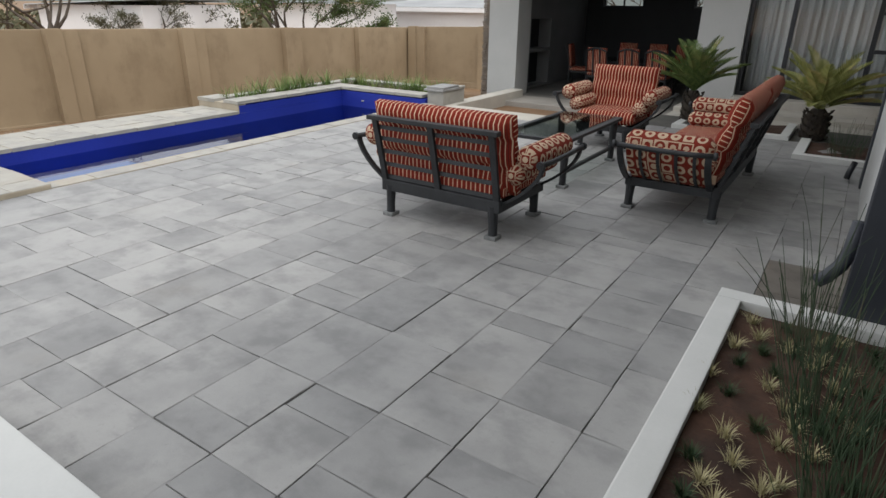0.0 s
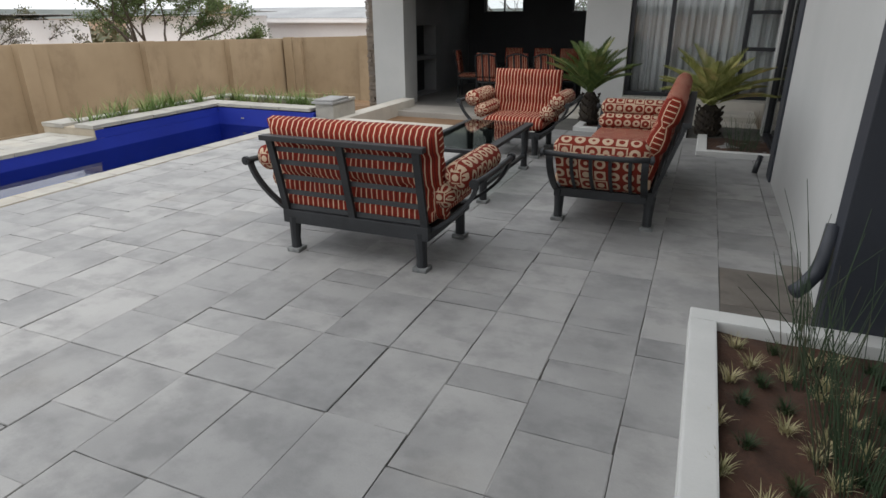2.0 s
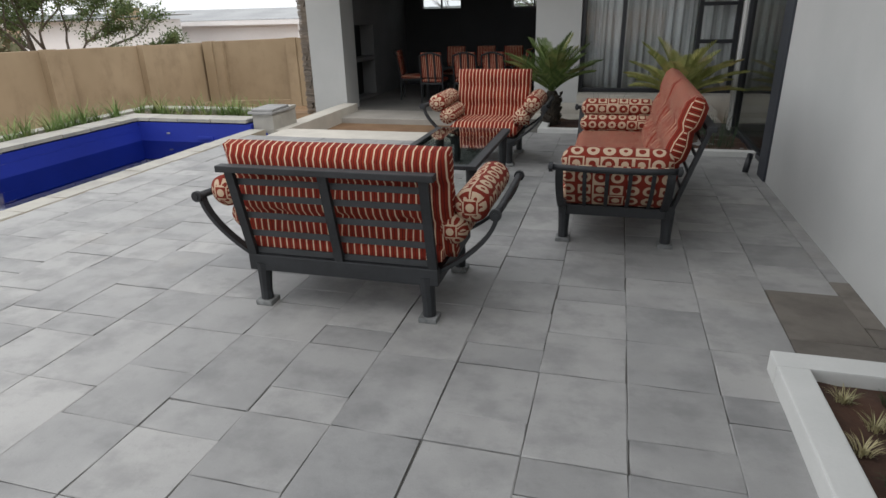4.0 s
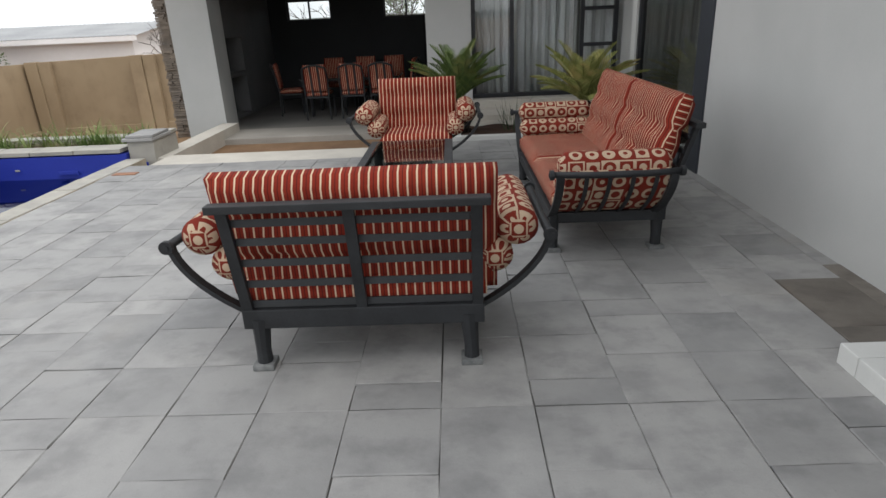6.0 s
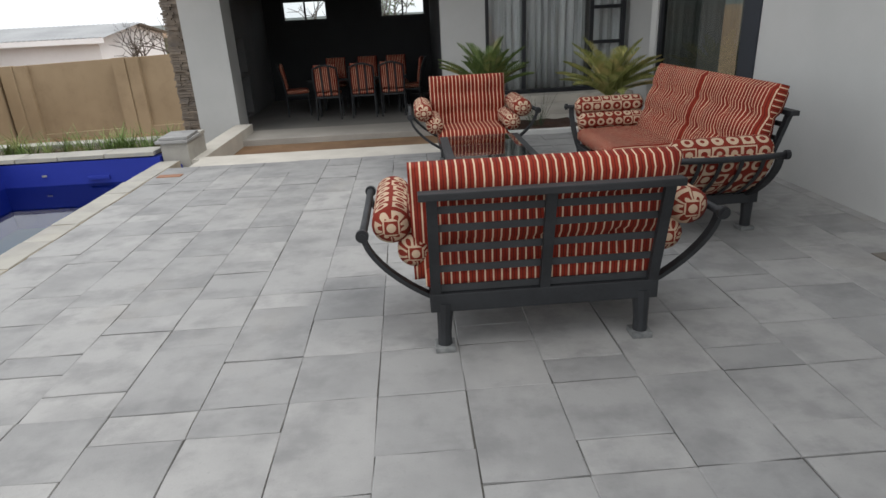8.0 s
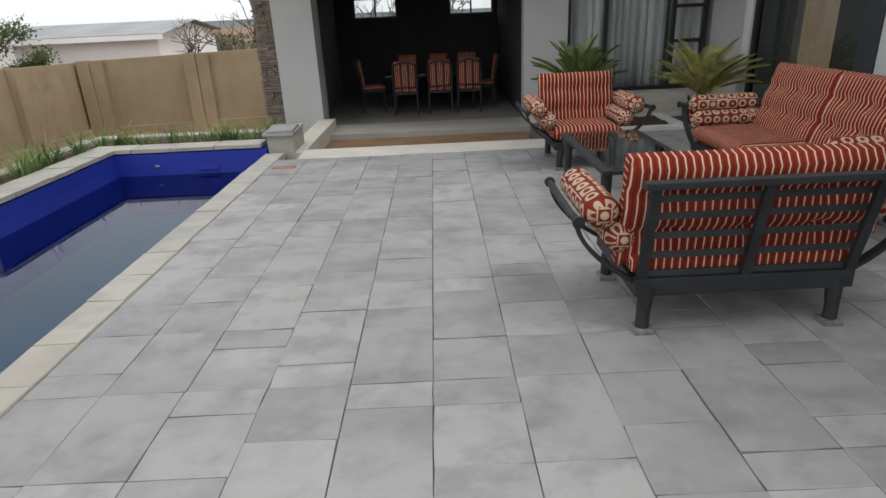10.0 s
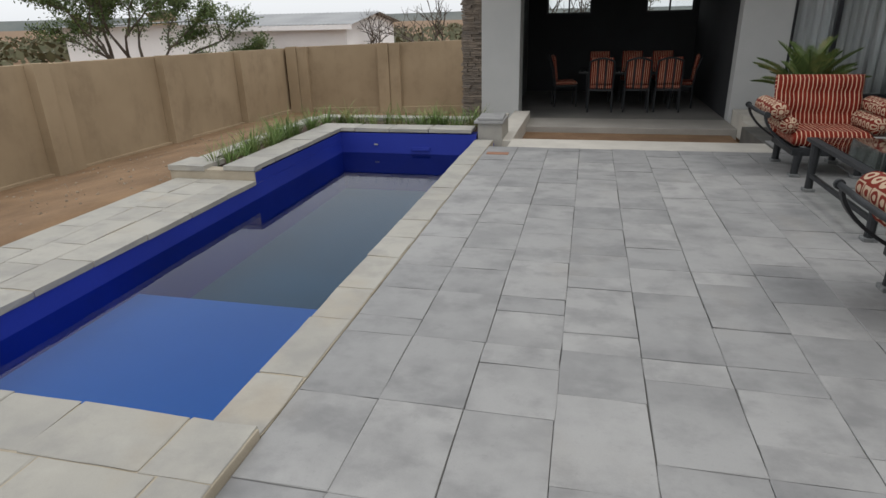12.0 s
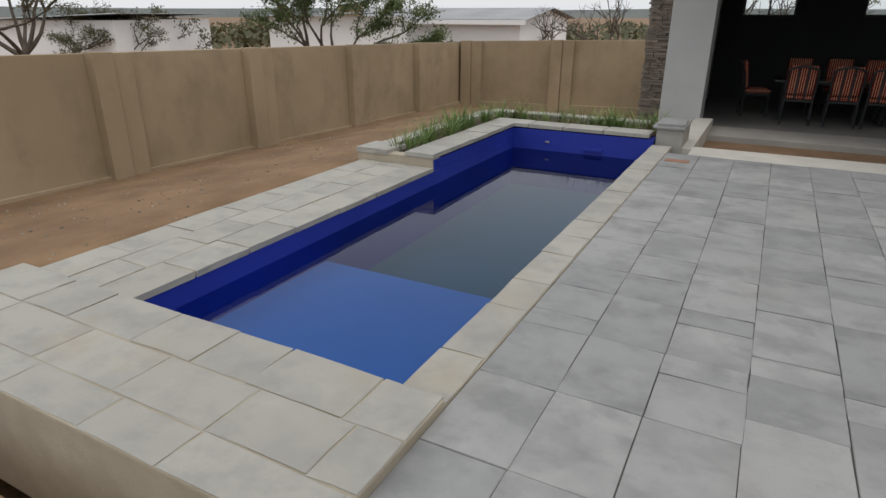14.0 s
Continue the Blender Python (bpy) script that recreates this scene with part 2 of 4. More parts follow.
CURTAIN = plain("grey_sheer_curtain", (0.60, 0.59, 0.59), (0.76, 0.75, 0.75), 3, 50, 0.95, 0.1, stretch=(4, 4, 0.3))
ROOF = plain("grey_sheet_roof", (0.26, 0.265, 0.27), (0.36, 0.365, 0.365), 0.6, 8, 0.55, 0.1)
FAR_WHITE = plain("white_house_wall", (0.78, 0.76, 0.75), (0.85, 0.83, 0.82), 0.4, 6, 0.9, 0.1)
BARK = plain("grey_bark", (0.055, 0.042, 0.032), (0.11, 0.088, 0.068), 6, 40, 0.95, 0.6)
CYCAD_BARK = plain("cycad_trunk", (0.018, 0.014, 0.011), (0.05, 0.038, 0.026), 12, 50, 0.95, 0.8)
CYCAD = leaf_material("cycad_leaf", (0.06, 0.10, 0.028), (0.14, 0.19, 0.055), (0.28, 0.25, 0.09))
CYCAD_PALE = leaf_material("yellowing_cycad_leaf", (0.19, 0.22, 0.06), (0.42, 0.41, 0.15), (0.52, 0.39, 0.16))
GRASS = leaf_material("grass_blade", (0.10, 0.17, 0.045), (0.19, 0.27, 0.085), (0.30, 0.29, 0.12))
TUFT = leaf_material("pale_tuft_blade", (0.34, 0.30, 0.15), (0.52, 0.47, 0.29), (0.10, 0.13, 0.05))
TUFT_DARK = leaf_material("green_tuft_blade", (0.02, 0.04, 0.02), (0.045, 0.075, 0.03), (0.09, 0.10, 0.04))
REED = leaf_material("reed_stem", (0.028, 0.050, 0.026), (0.055, 0.085, 0.045), (0.10, 0.085, 0.055))
TREE_LEAF = leaf_material("tree_leaf", (0.045, 0.075, 0.022), (0.10, 0.14, 0.045), (0.15, 0.16, 0.06))
DRY_LEAF = leaf_material("dry_leaf", (0.07, 0.075, 0.04), (0.13, 0.125, 0.07), (0.14, 0.11, 0.07))
VELD = plain("dry_veld", (0.09, 0.085, 0.05), (0.16, 0.135, 0.08), 0.05, 1.5, 0.98, 0.3)
HILL = plain("hazy_hill", (0.12, 0.135, 0.13), (0.17, 0.18, 0.165), 0.02, 0.2, 1.0, 0.0)
BRICK_RED = plain("drain_brick", (0.25, 0.12, 0.075), (0.33, 0.18, 0.11), 12, 60, 0.9, 0.3)


# ---------------------------------------------------------------- mesh helpers
def mesh_of(name, bm, material, smooth=False):
    me = bpy.data.meshes.new(name)
    bm.normal_update()
    bm.to_mesh(me)
    bm.free()
    me.materials.append(material)
    if smooth:
        for p in me.polygons:
            p.use_smooth = True
    return me


def part(name, bm, material, parent, label="", smooth=False):
    ob = new(name, mesh_of(name, bm, material, smooth))
    ob.parent = parent
    if label:
        ob["label"] = label
    return ob


def thing(name, label, category, m=None, group=""):
    ob = new(name)
    ob.empty_display_size = 0.1
    ob.matrix_basis = m or Matrix()
    return tagged(ob, label, category, group)


def solid(name, bm, material, label="", category="", kind="", smooth=False, group=""):
    return tagged(new(name, mesh_of(name, bm, material, smooth)), label, category, group, kind)


def add_box(bm, x0, x1, y0, y1, z0, z1, bevel=0.0, m=None):
    vs = [bm.verts.new((x, y, z)) for z in (z0, z1) for y in (y0, y1) for x in (x0, x1)]
    fs = [bm.faces.new([vs[i] for i in q]) for q in ((0, 2, 3, 1), (4, 5, 7, 6), (0, 1, 5, 4), (2, 6, 7, 3), (0, 4, 6, 2), (1, 3, 7, 5))]
    if bevel:
        es = list({e for f in fs for e in f.edges})
        r = bmesh.ops.bevel(bm, geom=es, offset=bevel, segments=2, affect="EDGES", profile=0.7)
        vs = list({v for f in r["faces"] for v in f.verts} | {v for v in vs if v.is_valid})
    if m:
        bmesh.ops.transform(bm, matrix=m, verts=vs)
    return vs


def box(x0, x1, y0, y1, z0, z1, bevel=0.0, m=None):
    bm = bmesh.new()
    add_box(bm, x0, x1, y0, y1, z0, z1, bevel, m)
    return bm


def add_tube(bm, pts, radii, sides=8, flat=1.0, cap=True):
    """A tube along points; flat squeezes it across."""
    pts = [Vector(p) for p in pts]
    rings, up = [], None
    for i, p in enumerate(pts):
        d = (pts[min(i + 1, len(pts) - 1)] - pts[max(i - 1, 0)]).normalized()
        ref = Vector((0, 0, 1)) if abs(d.z) < 0.95 else Vector((1, 0, 0))
        a = d.cross(ref).normalized() if up is None else (up - d * up.dot(d)).normalized()
        up = a
        b = d.cross(a)
        r = radii[i] if isinstance(radii, (list, tuple)) else radii
        rings.append([bm.verts.new(p + a * (math.cos(k * math.tau / sides) * r) + b * (math.sin(k * math.tau / sides) * r * flat)) for k in range(sides)])
    for r0, r1 in zip(rings, rings[1:]):
        for k in range(sides):
            bm.faces.new((r0[k], r0[(k + 1) % sides], r1[(k + 1) % sides], r1[k]))
    if cap:
        bm.faces.new(rings[0][::-1])
        bm.faces.new(rings[-1])
    return rings


def add_bar(bm, pts, wide, thick, side):
    """A flat bar of rectangular section along points; side is its wide direction."""
    side = Vector(side).normalized()
    pts = [Vector(p) for p in pts]
    rings = []
    for i, p in enumerate(pts):
        d = (pts[min(i + 1, len(pts) - 1)] - pts[max(i - 1, 0)]).normalized()
        n = d.cross(side).normalized()
        s = side * wide / 2
        rings.append([bm.verts.new(p + s * a + n * thick / 2 * b) for a, b in ((-1, -1), (1, -1), (1, 1), (-1, 1))])
    for r0, r1 in zip(rings, rings[1:]):
        for k in range(4):
            bm.faces.new((r0[k], r0[(k + 1) % 4], r1[(k + 1) % 4], r1[k]))
    bm.faces.new(rings[0][::-1])
    bm.faces.new(rings[-1])


def wall(name, x0, x1, y0, y1, z0, z1, material, label, holes=(), axis="x", parent=None):
    """A wall along x or y with rectangular openings (a0, a1, z0, z1)."""
    bm = bmesh.new()
    lo, hi = (x0, x1) if axis == "x" else (y0, y1)
    cuts = sorted({lo, hi, *(h[0] for h in holes), *(h[1] for h in holes)})
    for a, b in zip(cuts, cuts[1:]):
        zs = [(z0, z1)]
        for h in holes:
            if h[0] <= a and b <= h[1]:
                zs = [q for s, e in zs for q in ((s, min(e, h[2])), (max(s, h[3]), e)) if q[1] - q[0] > 0.001]
        for s, e in zs:
            add_box(bm, *((a, b, y0, y1) if axis == "x" else (x0, x1, a, b)), s, e)
    bmesh.ops.remove_doubles(bm, verts=bm.verts, dist=0.0005)
    return solid(name, bm, material, label, "wall", "structure")

# ---------------------------------------------------------------- ground
FLOOR_Z, DROP = -0.17, -0.30
WALL_X, BACK_Y = -14.6, 20.0


def fall(y):
    """Height of the sloping ground along the boundary wall."""
    return -0.92 - 0.021 * (y - 7.5)


def build_ground():
    """Sandy yard round the pool, falling towards the boundary wall, then out to the horizon."""
    bm = bmesh.new()
    xs = [-3000, -400, -80, -40, -24, -18, -15, -14, -13, -12, -11.4, -10.6, -9.65, -8.8, -6.3, 1.5, 12, 80, 600, 3000]
    ys = [-3000, -300, -40, -12, -4, 0, 1, 2, 3, 4, 5, 6, 7, 8, 9, 10, 11, 13, 15, 17, 19.4, 24, 40, 80, 400, 3000]
    grid = {}
    for i, x in enumerate(xs):
        for j, y in enumerate(ys):
            yy = min(max(y, 0), 22)
            w = min(max((-9.65 - x) / 4.95, 0), 1)
            near = -0.12 if y > 1.8 else -0.34
            if y > 10.8:
                w = max(w, min((y - 10.8) / 8.0, 1) * (1 if x < -7.5 else 0.6))
            z = near * (1 - w) + fall(yy) * w
            if x > -9.2 and 2.0 < y < 12.5:
                z = -2.6
            if x < -24 or y > 24 or y < -12 or x > 12:
                z = -1.6
            z += 0.025 * noise.noise((x * 0.9, y * 0.9, 0)) if abs(x) < 20 else 0
            grid[i, j] = bm.verts.new((x, y, z))
    for i in range(len(xs) - 1):
        for j in range(len(ys) - 1):
            bm.faces.new((grid[i, j], grid[i + 1, j], grid[i + 1, j + 1], grid[i, j + 1]))
    return solid("ground", bm, SOIL, "bare sandy brown soil with fine gravel", "ground", "structure", smooth=True)


build_ground()


def scatter_stones():
    bm = bmesh.new()
    rnd = random.Random(5)
    for _ in range(900):
        x, y = rnd.uniform(-14.2, -9.8), rnd.uniform(0.5, 14)
        w = min(max((-9.65 - x) / 4.95, 0), 1)
        z = -0.12 * (1 - w) + fall(y) * w
        r = rnd.choice((0.008, 0.012, 0.012, 0.02, 0.03))
        m = Matrix.Translation((x, y, z)) @ Euler((rnd.random() * 3, rnd.random() * 3, rnd.random() * 3)).to_matrix().to_4x4() @ Matrix.Diagonal((r, r * 0.8, r * 0.6, 1))
        bmesh.ops.create_icosphere(bm, subdivisions=1, radius=1.0, matrix=m)
    return solid("gravel", bm, plain("gravel_stone", (0.24, 0.18, 0.12), (0.42, 0.34, 0.25), 9, 30, 0.9, 0.2, by="island"), "loose gravel lying on bare soil", "gravel", "stuff")


scatter_stones()

# terrace bed under the pavers, and the retaining edge of the sunken soil strip
solid("pavement", box(-6.285, 0.9, -3.0, 9.36, -0.35, -0.008), JOINT, "dark sand joints of the paved terrace", "pavement", "structure")
solid("terrace_edge", box(-6.04, -2.70, 9.364, 9.98, -0.35, -0.004, 0.008), STEP_STONE, "pale screeded edge of the terrace", "edging", "structure")
solid("trench_ground", box(-6.04, -2.70, 9.984, 12.0, -0.5, DROP + 0.03), TRENCH_SOIL, "strip of bare brown soil", "soil", "structure")
solid("trench_kerb", box(-6.34, -6.045, 9.90, 12.80, -0.9, 0.0 - 0.02, 0.01, None), STEP_STONE, "pale concrete kerb beside bare soil", "kerb", "structure")
solid("house_plinth_step", box(-6.27, -2.60, 12.005, 12.97, -0.5, FLOOR_Z, 0.012), SCREED, "worn screed step edge", "step", "structure")

# ---------------------------------------------------------------- boundary walls
def boundary_wall(name, length, m, posts, slope, label):
    """Plastered wall with paired pilasters, a footing ledge and a top that falls with the ground."""
    top = 2.02
    root = tagged(new(name), label, "wall", "", "structure")
    root.matrix_basis = m
    shear = Matrix.Identity(4)
    shear[2][0] = slope
    bm = box(0, length, 0, 0.20, -0.6, top, 0.01)
    bmesh.ops.transform(bm, matrix=shear, verts=bm.verts)
    part("wall_panel", bm, EARTH_WALL, root)
    bm = box(0, length, -0.09, 0.0, -0.6, 0.10, 0.012)
    bmesh.ops.transform(bm, matrix=shear, verts=bm.verts)
    part("footing", bm, EARTH_WALL, root)
    for p in posts:
        bm = bmesh.new()
        add_box(bm, p - 0.36, p - 0.01, -0.20, -0.003, -0.6, top + 0.02, 0.012)
        add_box(bm, p + 0.002, p + 0.34, -0.15, -0.003, -0.6, top + 0.005, 0.012)
        bmesh.ops.transform(bm, matrix=shear, verts=bm.verts)
        part("pilaster", bm, EARTH_WALL, root)


boundary_wall("wall_west", 27.49, pose(WALL_X, -7.5, fall(-7.5), 0, 0, 90), [2.07, 5.27, 8.47, 11.67, 14.92, 18.12, 21.52, 24.77], -0.021, "sand-coloured plastered boundary wall with paired pilasters")
boundary_wall("wall_north", 8.2, pose(WALL_X, BACK_Y, -1.16, 0, 0, 0), [0.45, 3.53, 6.6], 0.025, "sand-coloured plastered boundary wall behind the pool")

# ---------------------------------------------------------------- swimming pool
PX0, PX1, PY0, PY1, WATER_Z = -8.60, -6.54, 3.20, 9.80, -0.23


def pool():
    root = tagged(new("swimming_pool"), "rectangular swimming pool painted deep blue inside", "pool", "", "structure")
    part("pool_wall", box(PX0 - 0.25, PX0, PY0 - 0.25, PY1 + 0.25, -2.0, -0.06), BLUE, root)
    part("pool_wall", box(PX1, PX1 + 0.25, PY0 - 0.25, PY1 + 0.25, -2.0, -0.06), BLUE, root)
    part("pool_wall", box(PX0, PX1, PY0 - 0.25, PY0, -2.0, -0.06), BLUE, root)
    part("pool_wall", box(PX0, PX1, PY1, PY1 + 0.25, -2.0, 0.07), BLUE, root)
    part("pool_wall", box(PX0 - 0.25, PX0 - 0.002, 7.27, PY1, -0.058, 0.07), BLUE, root)
    # Floor raised to the depth where the murk would hide it.
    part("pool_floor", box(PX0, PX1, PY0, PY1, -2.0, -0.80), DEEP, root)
    part("bench", box(PX0, PX1, PY0, 5.21, -1.75, -0.46, 0.02), BENCH_BLUE, root, "pale blue shallow bench under water")
    part("light_fitting", box(-7.50, -7.22, PY1 - 0.03, PY1 - 0.002, -0.18, -0.125, 0.012), BLUE, root, "blue painted pool light cover")
    part("inlet", box(-8.08, -8.02, PY1 - 0.02, PY1 - 0.002, -0.11, -0.085, 0.008), PAVER, root, "small pale inlet nozzle")


pool()
bm = bmesh.new()
q = [bm.verts.new(p) for p in ((PX0, PY0, WATER_Z), (PX1, PY0, WATER_Z), (PX1, PY1, WATER_Z), (PX0, PY1, WATER_Z))]
bm.faces.new(q)
solid("water", bm, WATER, "still dark blue pool water", "water", "structure")

# ---------------------------------------------------------------- house
wall("wall_front_pillar", -6.97, -6.27, 12.82, 13.42, -1.0, 3.2, WHITE, "pale grey plastered pillar")
wall("wall_front_middle", -2.60, -1.83, 12.82, 13.12, -0.3, 3.2, WHITE, "pale grey plastered wall beside a curtained window")
wall("wall_front_lintel", -6.97, 0.95, 12.82, 13.12, 3.2, 3.6, WHITE, "pale grey plastered lintel")
# Unseen header, hung low to keep daylight out of the room behind.
wall("wall_front_header", -6.27, -2.60, 12.82, 13.12, 2.40, 3.2, WHITE, "unseen plastered header added to darken the patio opening")
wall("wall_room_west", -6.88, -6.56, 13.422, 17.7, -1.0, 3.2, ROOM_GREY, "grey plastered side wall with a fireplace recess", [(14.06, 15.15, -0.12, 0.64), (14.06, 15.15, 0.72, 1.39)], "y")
solid("fireplace_back", box(-7.28, -6.885, 13.8, 15.4, -0.3, 1.6), CHARCOAL, "black back of a built-in fireplace", "fireplace", "structure")
wall("wall_room_east", -2.60, -2.40, 13.125, 17.7, -0.3, 3.2, CHARCOAL, "charcoal side wall", (), "y")
wall("wall_room_back", -6.56, -2.60, 17.42, 17.7, -0.3, 3.2, CHARCOAL, "charcoal back wall with two high windows", [(-6.12, -5.05, 1.65, 2.12), (-3.78, -2.70, 1.65, 2.12)])
solid("floor", box(-6.56, -2.60, 12.974, 17.42, -0.5, FLOOR_Z - 0.004), SHADED_SCREED, "smooth grey screed floor of a covered patio", "floor", "structure")
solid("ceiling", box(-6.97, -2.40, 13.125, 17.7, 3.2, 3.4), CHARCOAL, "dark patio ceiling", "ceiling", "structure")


def high_window(name, x0, x1):
    root = tagged(new(name), "small high window with two panes in a dark frame", "window", "", "structure")
    z0, z1, y = 1.65, 2.12, 17.49
    bm = bmesh.new()
    for a, b, c, d in ((x0, x1, z0, z0 + 0.04), (x0, x1, z1 - 0.04, z1), (x0, x0 + 0.04, z0 + 0.041, z1 - 0.041), (x1 - 0.04, x1, z0 + 0.041, z1 - 0.041), ((x0 + x1) / 2 - 0.02, (x0 + x1) / 2 + 0.02, z0 + 0.041, z1 - 0.041)):
        add_box(bm, a, b, y, y + 0.05, c, d)
    part("window_frame", bm, FRAME_BLACK, root)
    for a, b in ((x0 + 0.04, (x0 + x1) / 2 - 0.02), ((x0 + x1) / 2 + 0.02, x1 - 0.04)):
        part("pane", box(a, b, y + 0.02, y + 0.026, z0 + 0.04, z1 - 0.04), GLASS, root).visible_shadow = False


high_window("window_1", -6.12, -5.05)
high_window("window_2", -3.78, -2.70)


def stone_cladding():
    """Dry-stacked ledge stones on the outer side of the pillar."""
    root = tagged(new("wall_stone_cladding"), "column clad in stacked brown ledge stones", "wall", "", "structure")
    part("core", box(-7.40, -6.976, 13.42, 14.02, -1.0, 3.3), LEDGESTONE, root)
    rnd = random.Random(11)
    bm = bmesh.new()
    z = -0.9
    while z < 3.2:
        h = rnd.uniform(0.028, 0.055)
        x = -7.43
        while x < -6.99:
            w = min(rnd.uniform(0.08, 0.26), -6.98 - x)
            d = rnd.uniform(0.01, 0.075)
            add_box(bm, x, x + w - 0.004, 13.40 - d, 13.43, z, z + h - 0.005)
            x += w
        y = 13.40
        while y < 14.02:
            w = min(rnd.uniform(0.1, 0.28), 14.04 - y)
            d = rnd.uniform(0.015, 0.07)
            add_box(bm, -7.41 - d, -7.39, y, y + w - 0.004, z, z + h - 0.005)
            y += w
        z += h
    st = part("ledge_stones", bm, LEDGESTONE, root)
    st["kind"] = "stuff"


stone_cladding()

# curtained sliding window, return wall and the glazed side of the house
def framed_window(name, m, width, z0, z1, mulls, glass, label, bars=()):
    root = tagged(new(name), label, "window", "", "structure")
    root.matrix_basis = m
    bm = bmesh.new()
    t = 0.07
    add_box(bm, 0, width, 0, 0.09, z0, z0 + t, 0.006)
    add_box(bm, 0, width, 0, 0.09, z1 - t, z1, 0.006)
    for x in (0, width - t, *mulls):
        add_box(bm, x, x + t, 0.002, 0.088, z0 + t + 0.001, z1 - t - 0.001, 0.006)
    for a, b, z in bars:
        add_box(bm, a, b, 0.004, 0.086, z, z + 0.06, 0.006)
    part("window_frame", bm, FRAME_BLACK, root)
    xs = [0, *mulls, width - t]
    for a, b in zip(xs, xs[1:]):
        part("pane", box(a + t - 0.005, b + 0.005, 0.04, 0.046, z0 + t - 0.005, z1 - t + 0.005), glass, root).visible_shadow = False
    return root


framed_window("window_3", pose(-1.826, 12.92, 0), 2.50, 0.22, 3.2, [0.66, 1.86], GLASS, "tall sliding glass window in a black frame", [(1.93, 2.43, 1.02), (1.93, 2.43, 1.60)])
solid("window_sill", box(-1.828, 0.758, 12.57, 13.17, -0.3, 0.216, 0.008), STEP_STONE, "pale screed sill", "sill", "structure")


def curtain(name, x0, x1, y, z0, z1, seed):
    bm = bmesh.new()
    rnd = random.Random(seed)
    n = int((x1 - x0) / 0.012)
    rows = []
    ph = 0.0
    for i in range(n + 1):
        x = x0 + (x1 - x0) * i / n
        ph += rnd.uniform(0.05, 0.38)
        d = 0.045 * math.sin(ph * 2.2) + 0.02 * math.sin(ph * 5.1)
        rows.append([bm.verts.new((x, y + d * (0.8 + 0.2 * k), z0 + (z1 - z0) * k / 3)) for k in range(4)])
    for a, b in zip(rows, rows[1:]):
        for k in range(3):
            bm.faces.new((a[k], b[k], b[k + 1], a[k + 1]))
    ob = solid(name, bm, CURTAIN, "grey sheer curtain hanging in soft folds behind glass", "curtain", smooth=True, group="window curtains")
    so = ob.modifiers.new("thickness", "SOLIDIFY")
    so.thickness = 0.004


curtain("curtain", -1.75, -0.78, 13.20, 0.24, 3.1, 3)
curtain("curtain", -0.79, 0.06, 13.26, 0.24, 3.1, 4)
curtain("curtain", 0.12, 0.66, 13.22, 0.24, 3.1, 7)
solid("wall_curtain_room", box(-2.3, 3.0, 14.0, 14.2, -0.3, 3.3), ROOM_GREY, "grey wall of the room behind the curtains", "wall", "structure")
wall("wall_return", 0.76, 1.0, 10.76, 13.6, -0.3, 3.6, WHITE, "pale grey plastered return wall", (), "y")
solid("wall_return_edge", box(0.36, 0.757, 10.76, 10.96, -0.3, 3.6, 0.006), KERB_WHITE, "white painted wall corner", "trim", "structure")
framed_window("door_1", pose(0.47, 8.30, 0, 0, 0, 90), 2.44, -0.02, 3.2, [], SMOKE_GLASS, "tall glass door in a dark frame")
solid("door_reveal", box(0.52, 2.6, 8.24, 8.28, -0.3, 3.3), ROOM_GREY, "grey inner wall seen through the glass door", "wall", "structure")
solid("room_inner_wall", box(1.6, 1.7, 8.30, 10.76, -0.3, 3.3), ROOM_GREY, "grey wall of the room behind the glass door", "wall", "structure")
solid("door_post", box(0.25, 0.46, 7.94, 8.24, -0.1, 3.6, 0.006), STEEL_BLUE, "dark blue-grey square door post", "post", "structure")
wall("wall_side", 0.27, 0.50, 4.64, 7.937, -0.1, 3.6, WHITE, "large pale grey plastered side wall", (), "y")
solid("door_post", box(0.215, 0.50, 4.44, 4.635, -0.1, 3.6, 0.006), STEEL_BLUE, "dark blue-grey square door post beside a planter", "post", "structure")
framed_window("door_2", pose(0.62, 1.2, 0, 0, 0, 90), 3.22, 0.0, 3.2, [1.4], SMOKE_GLASS, "dark glass door beside a planter")
wall("wall_near", 0.62, 0.86, -4.0, 1.195, -0.1, 3.6, WHITE, "pale grey plastered wall", (), "y")
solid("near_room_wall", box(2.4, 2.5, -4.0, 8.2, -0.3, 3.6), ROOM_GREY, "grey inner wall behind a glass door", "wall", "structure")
solid("eaves_soffit", box(-1.826, 3.4, 7.94, 14.0, 3.604, 3.8), WHITE, "unseen pale roof soffit", "ceiling", "structure")
# Unseen overhang, added so that the patio room stays dark.
solid("front_soffit", box(-7.4, -1.83, 11.7, 12.816, 2.9, 3.05), WHITE, "unseen roof overhang added to shade the patio opening", "ceiling", "structure")
# Unseen soffit reaching past the side wall, added to shade the paving there.
solid("side_soffit", box(-0.55, 3.4, -4.0, 7.937, 3.604, 3.8), WHITE, "unseen pale roof soffit", "ceiling", "structure")

# steps and planters below the curtained window
solid("upper_step", box(-2.60, 0.355, 11.80, 12.566, -0.3, 0.08, 0.012), STEP_STONE, "pale screeded step below the window", "step", "structure")
solid("lower_step", box(-2.60, 0.355, 11.33, 11.796, -0.3, 0.0, 0.012), STEP_STONE, "pale screeded lower step", "step", "structure")


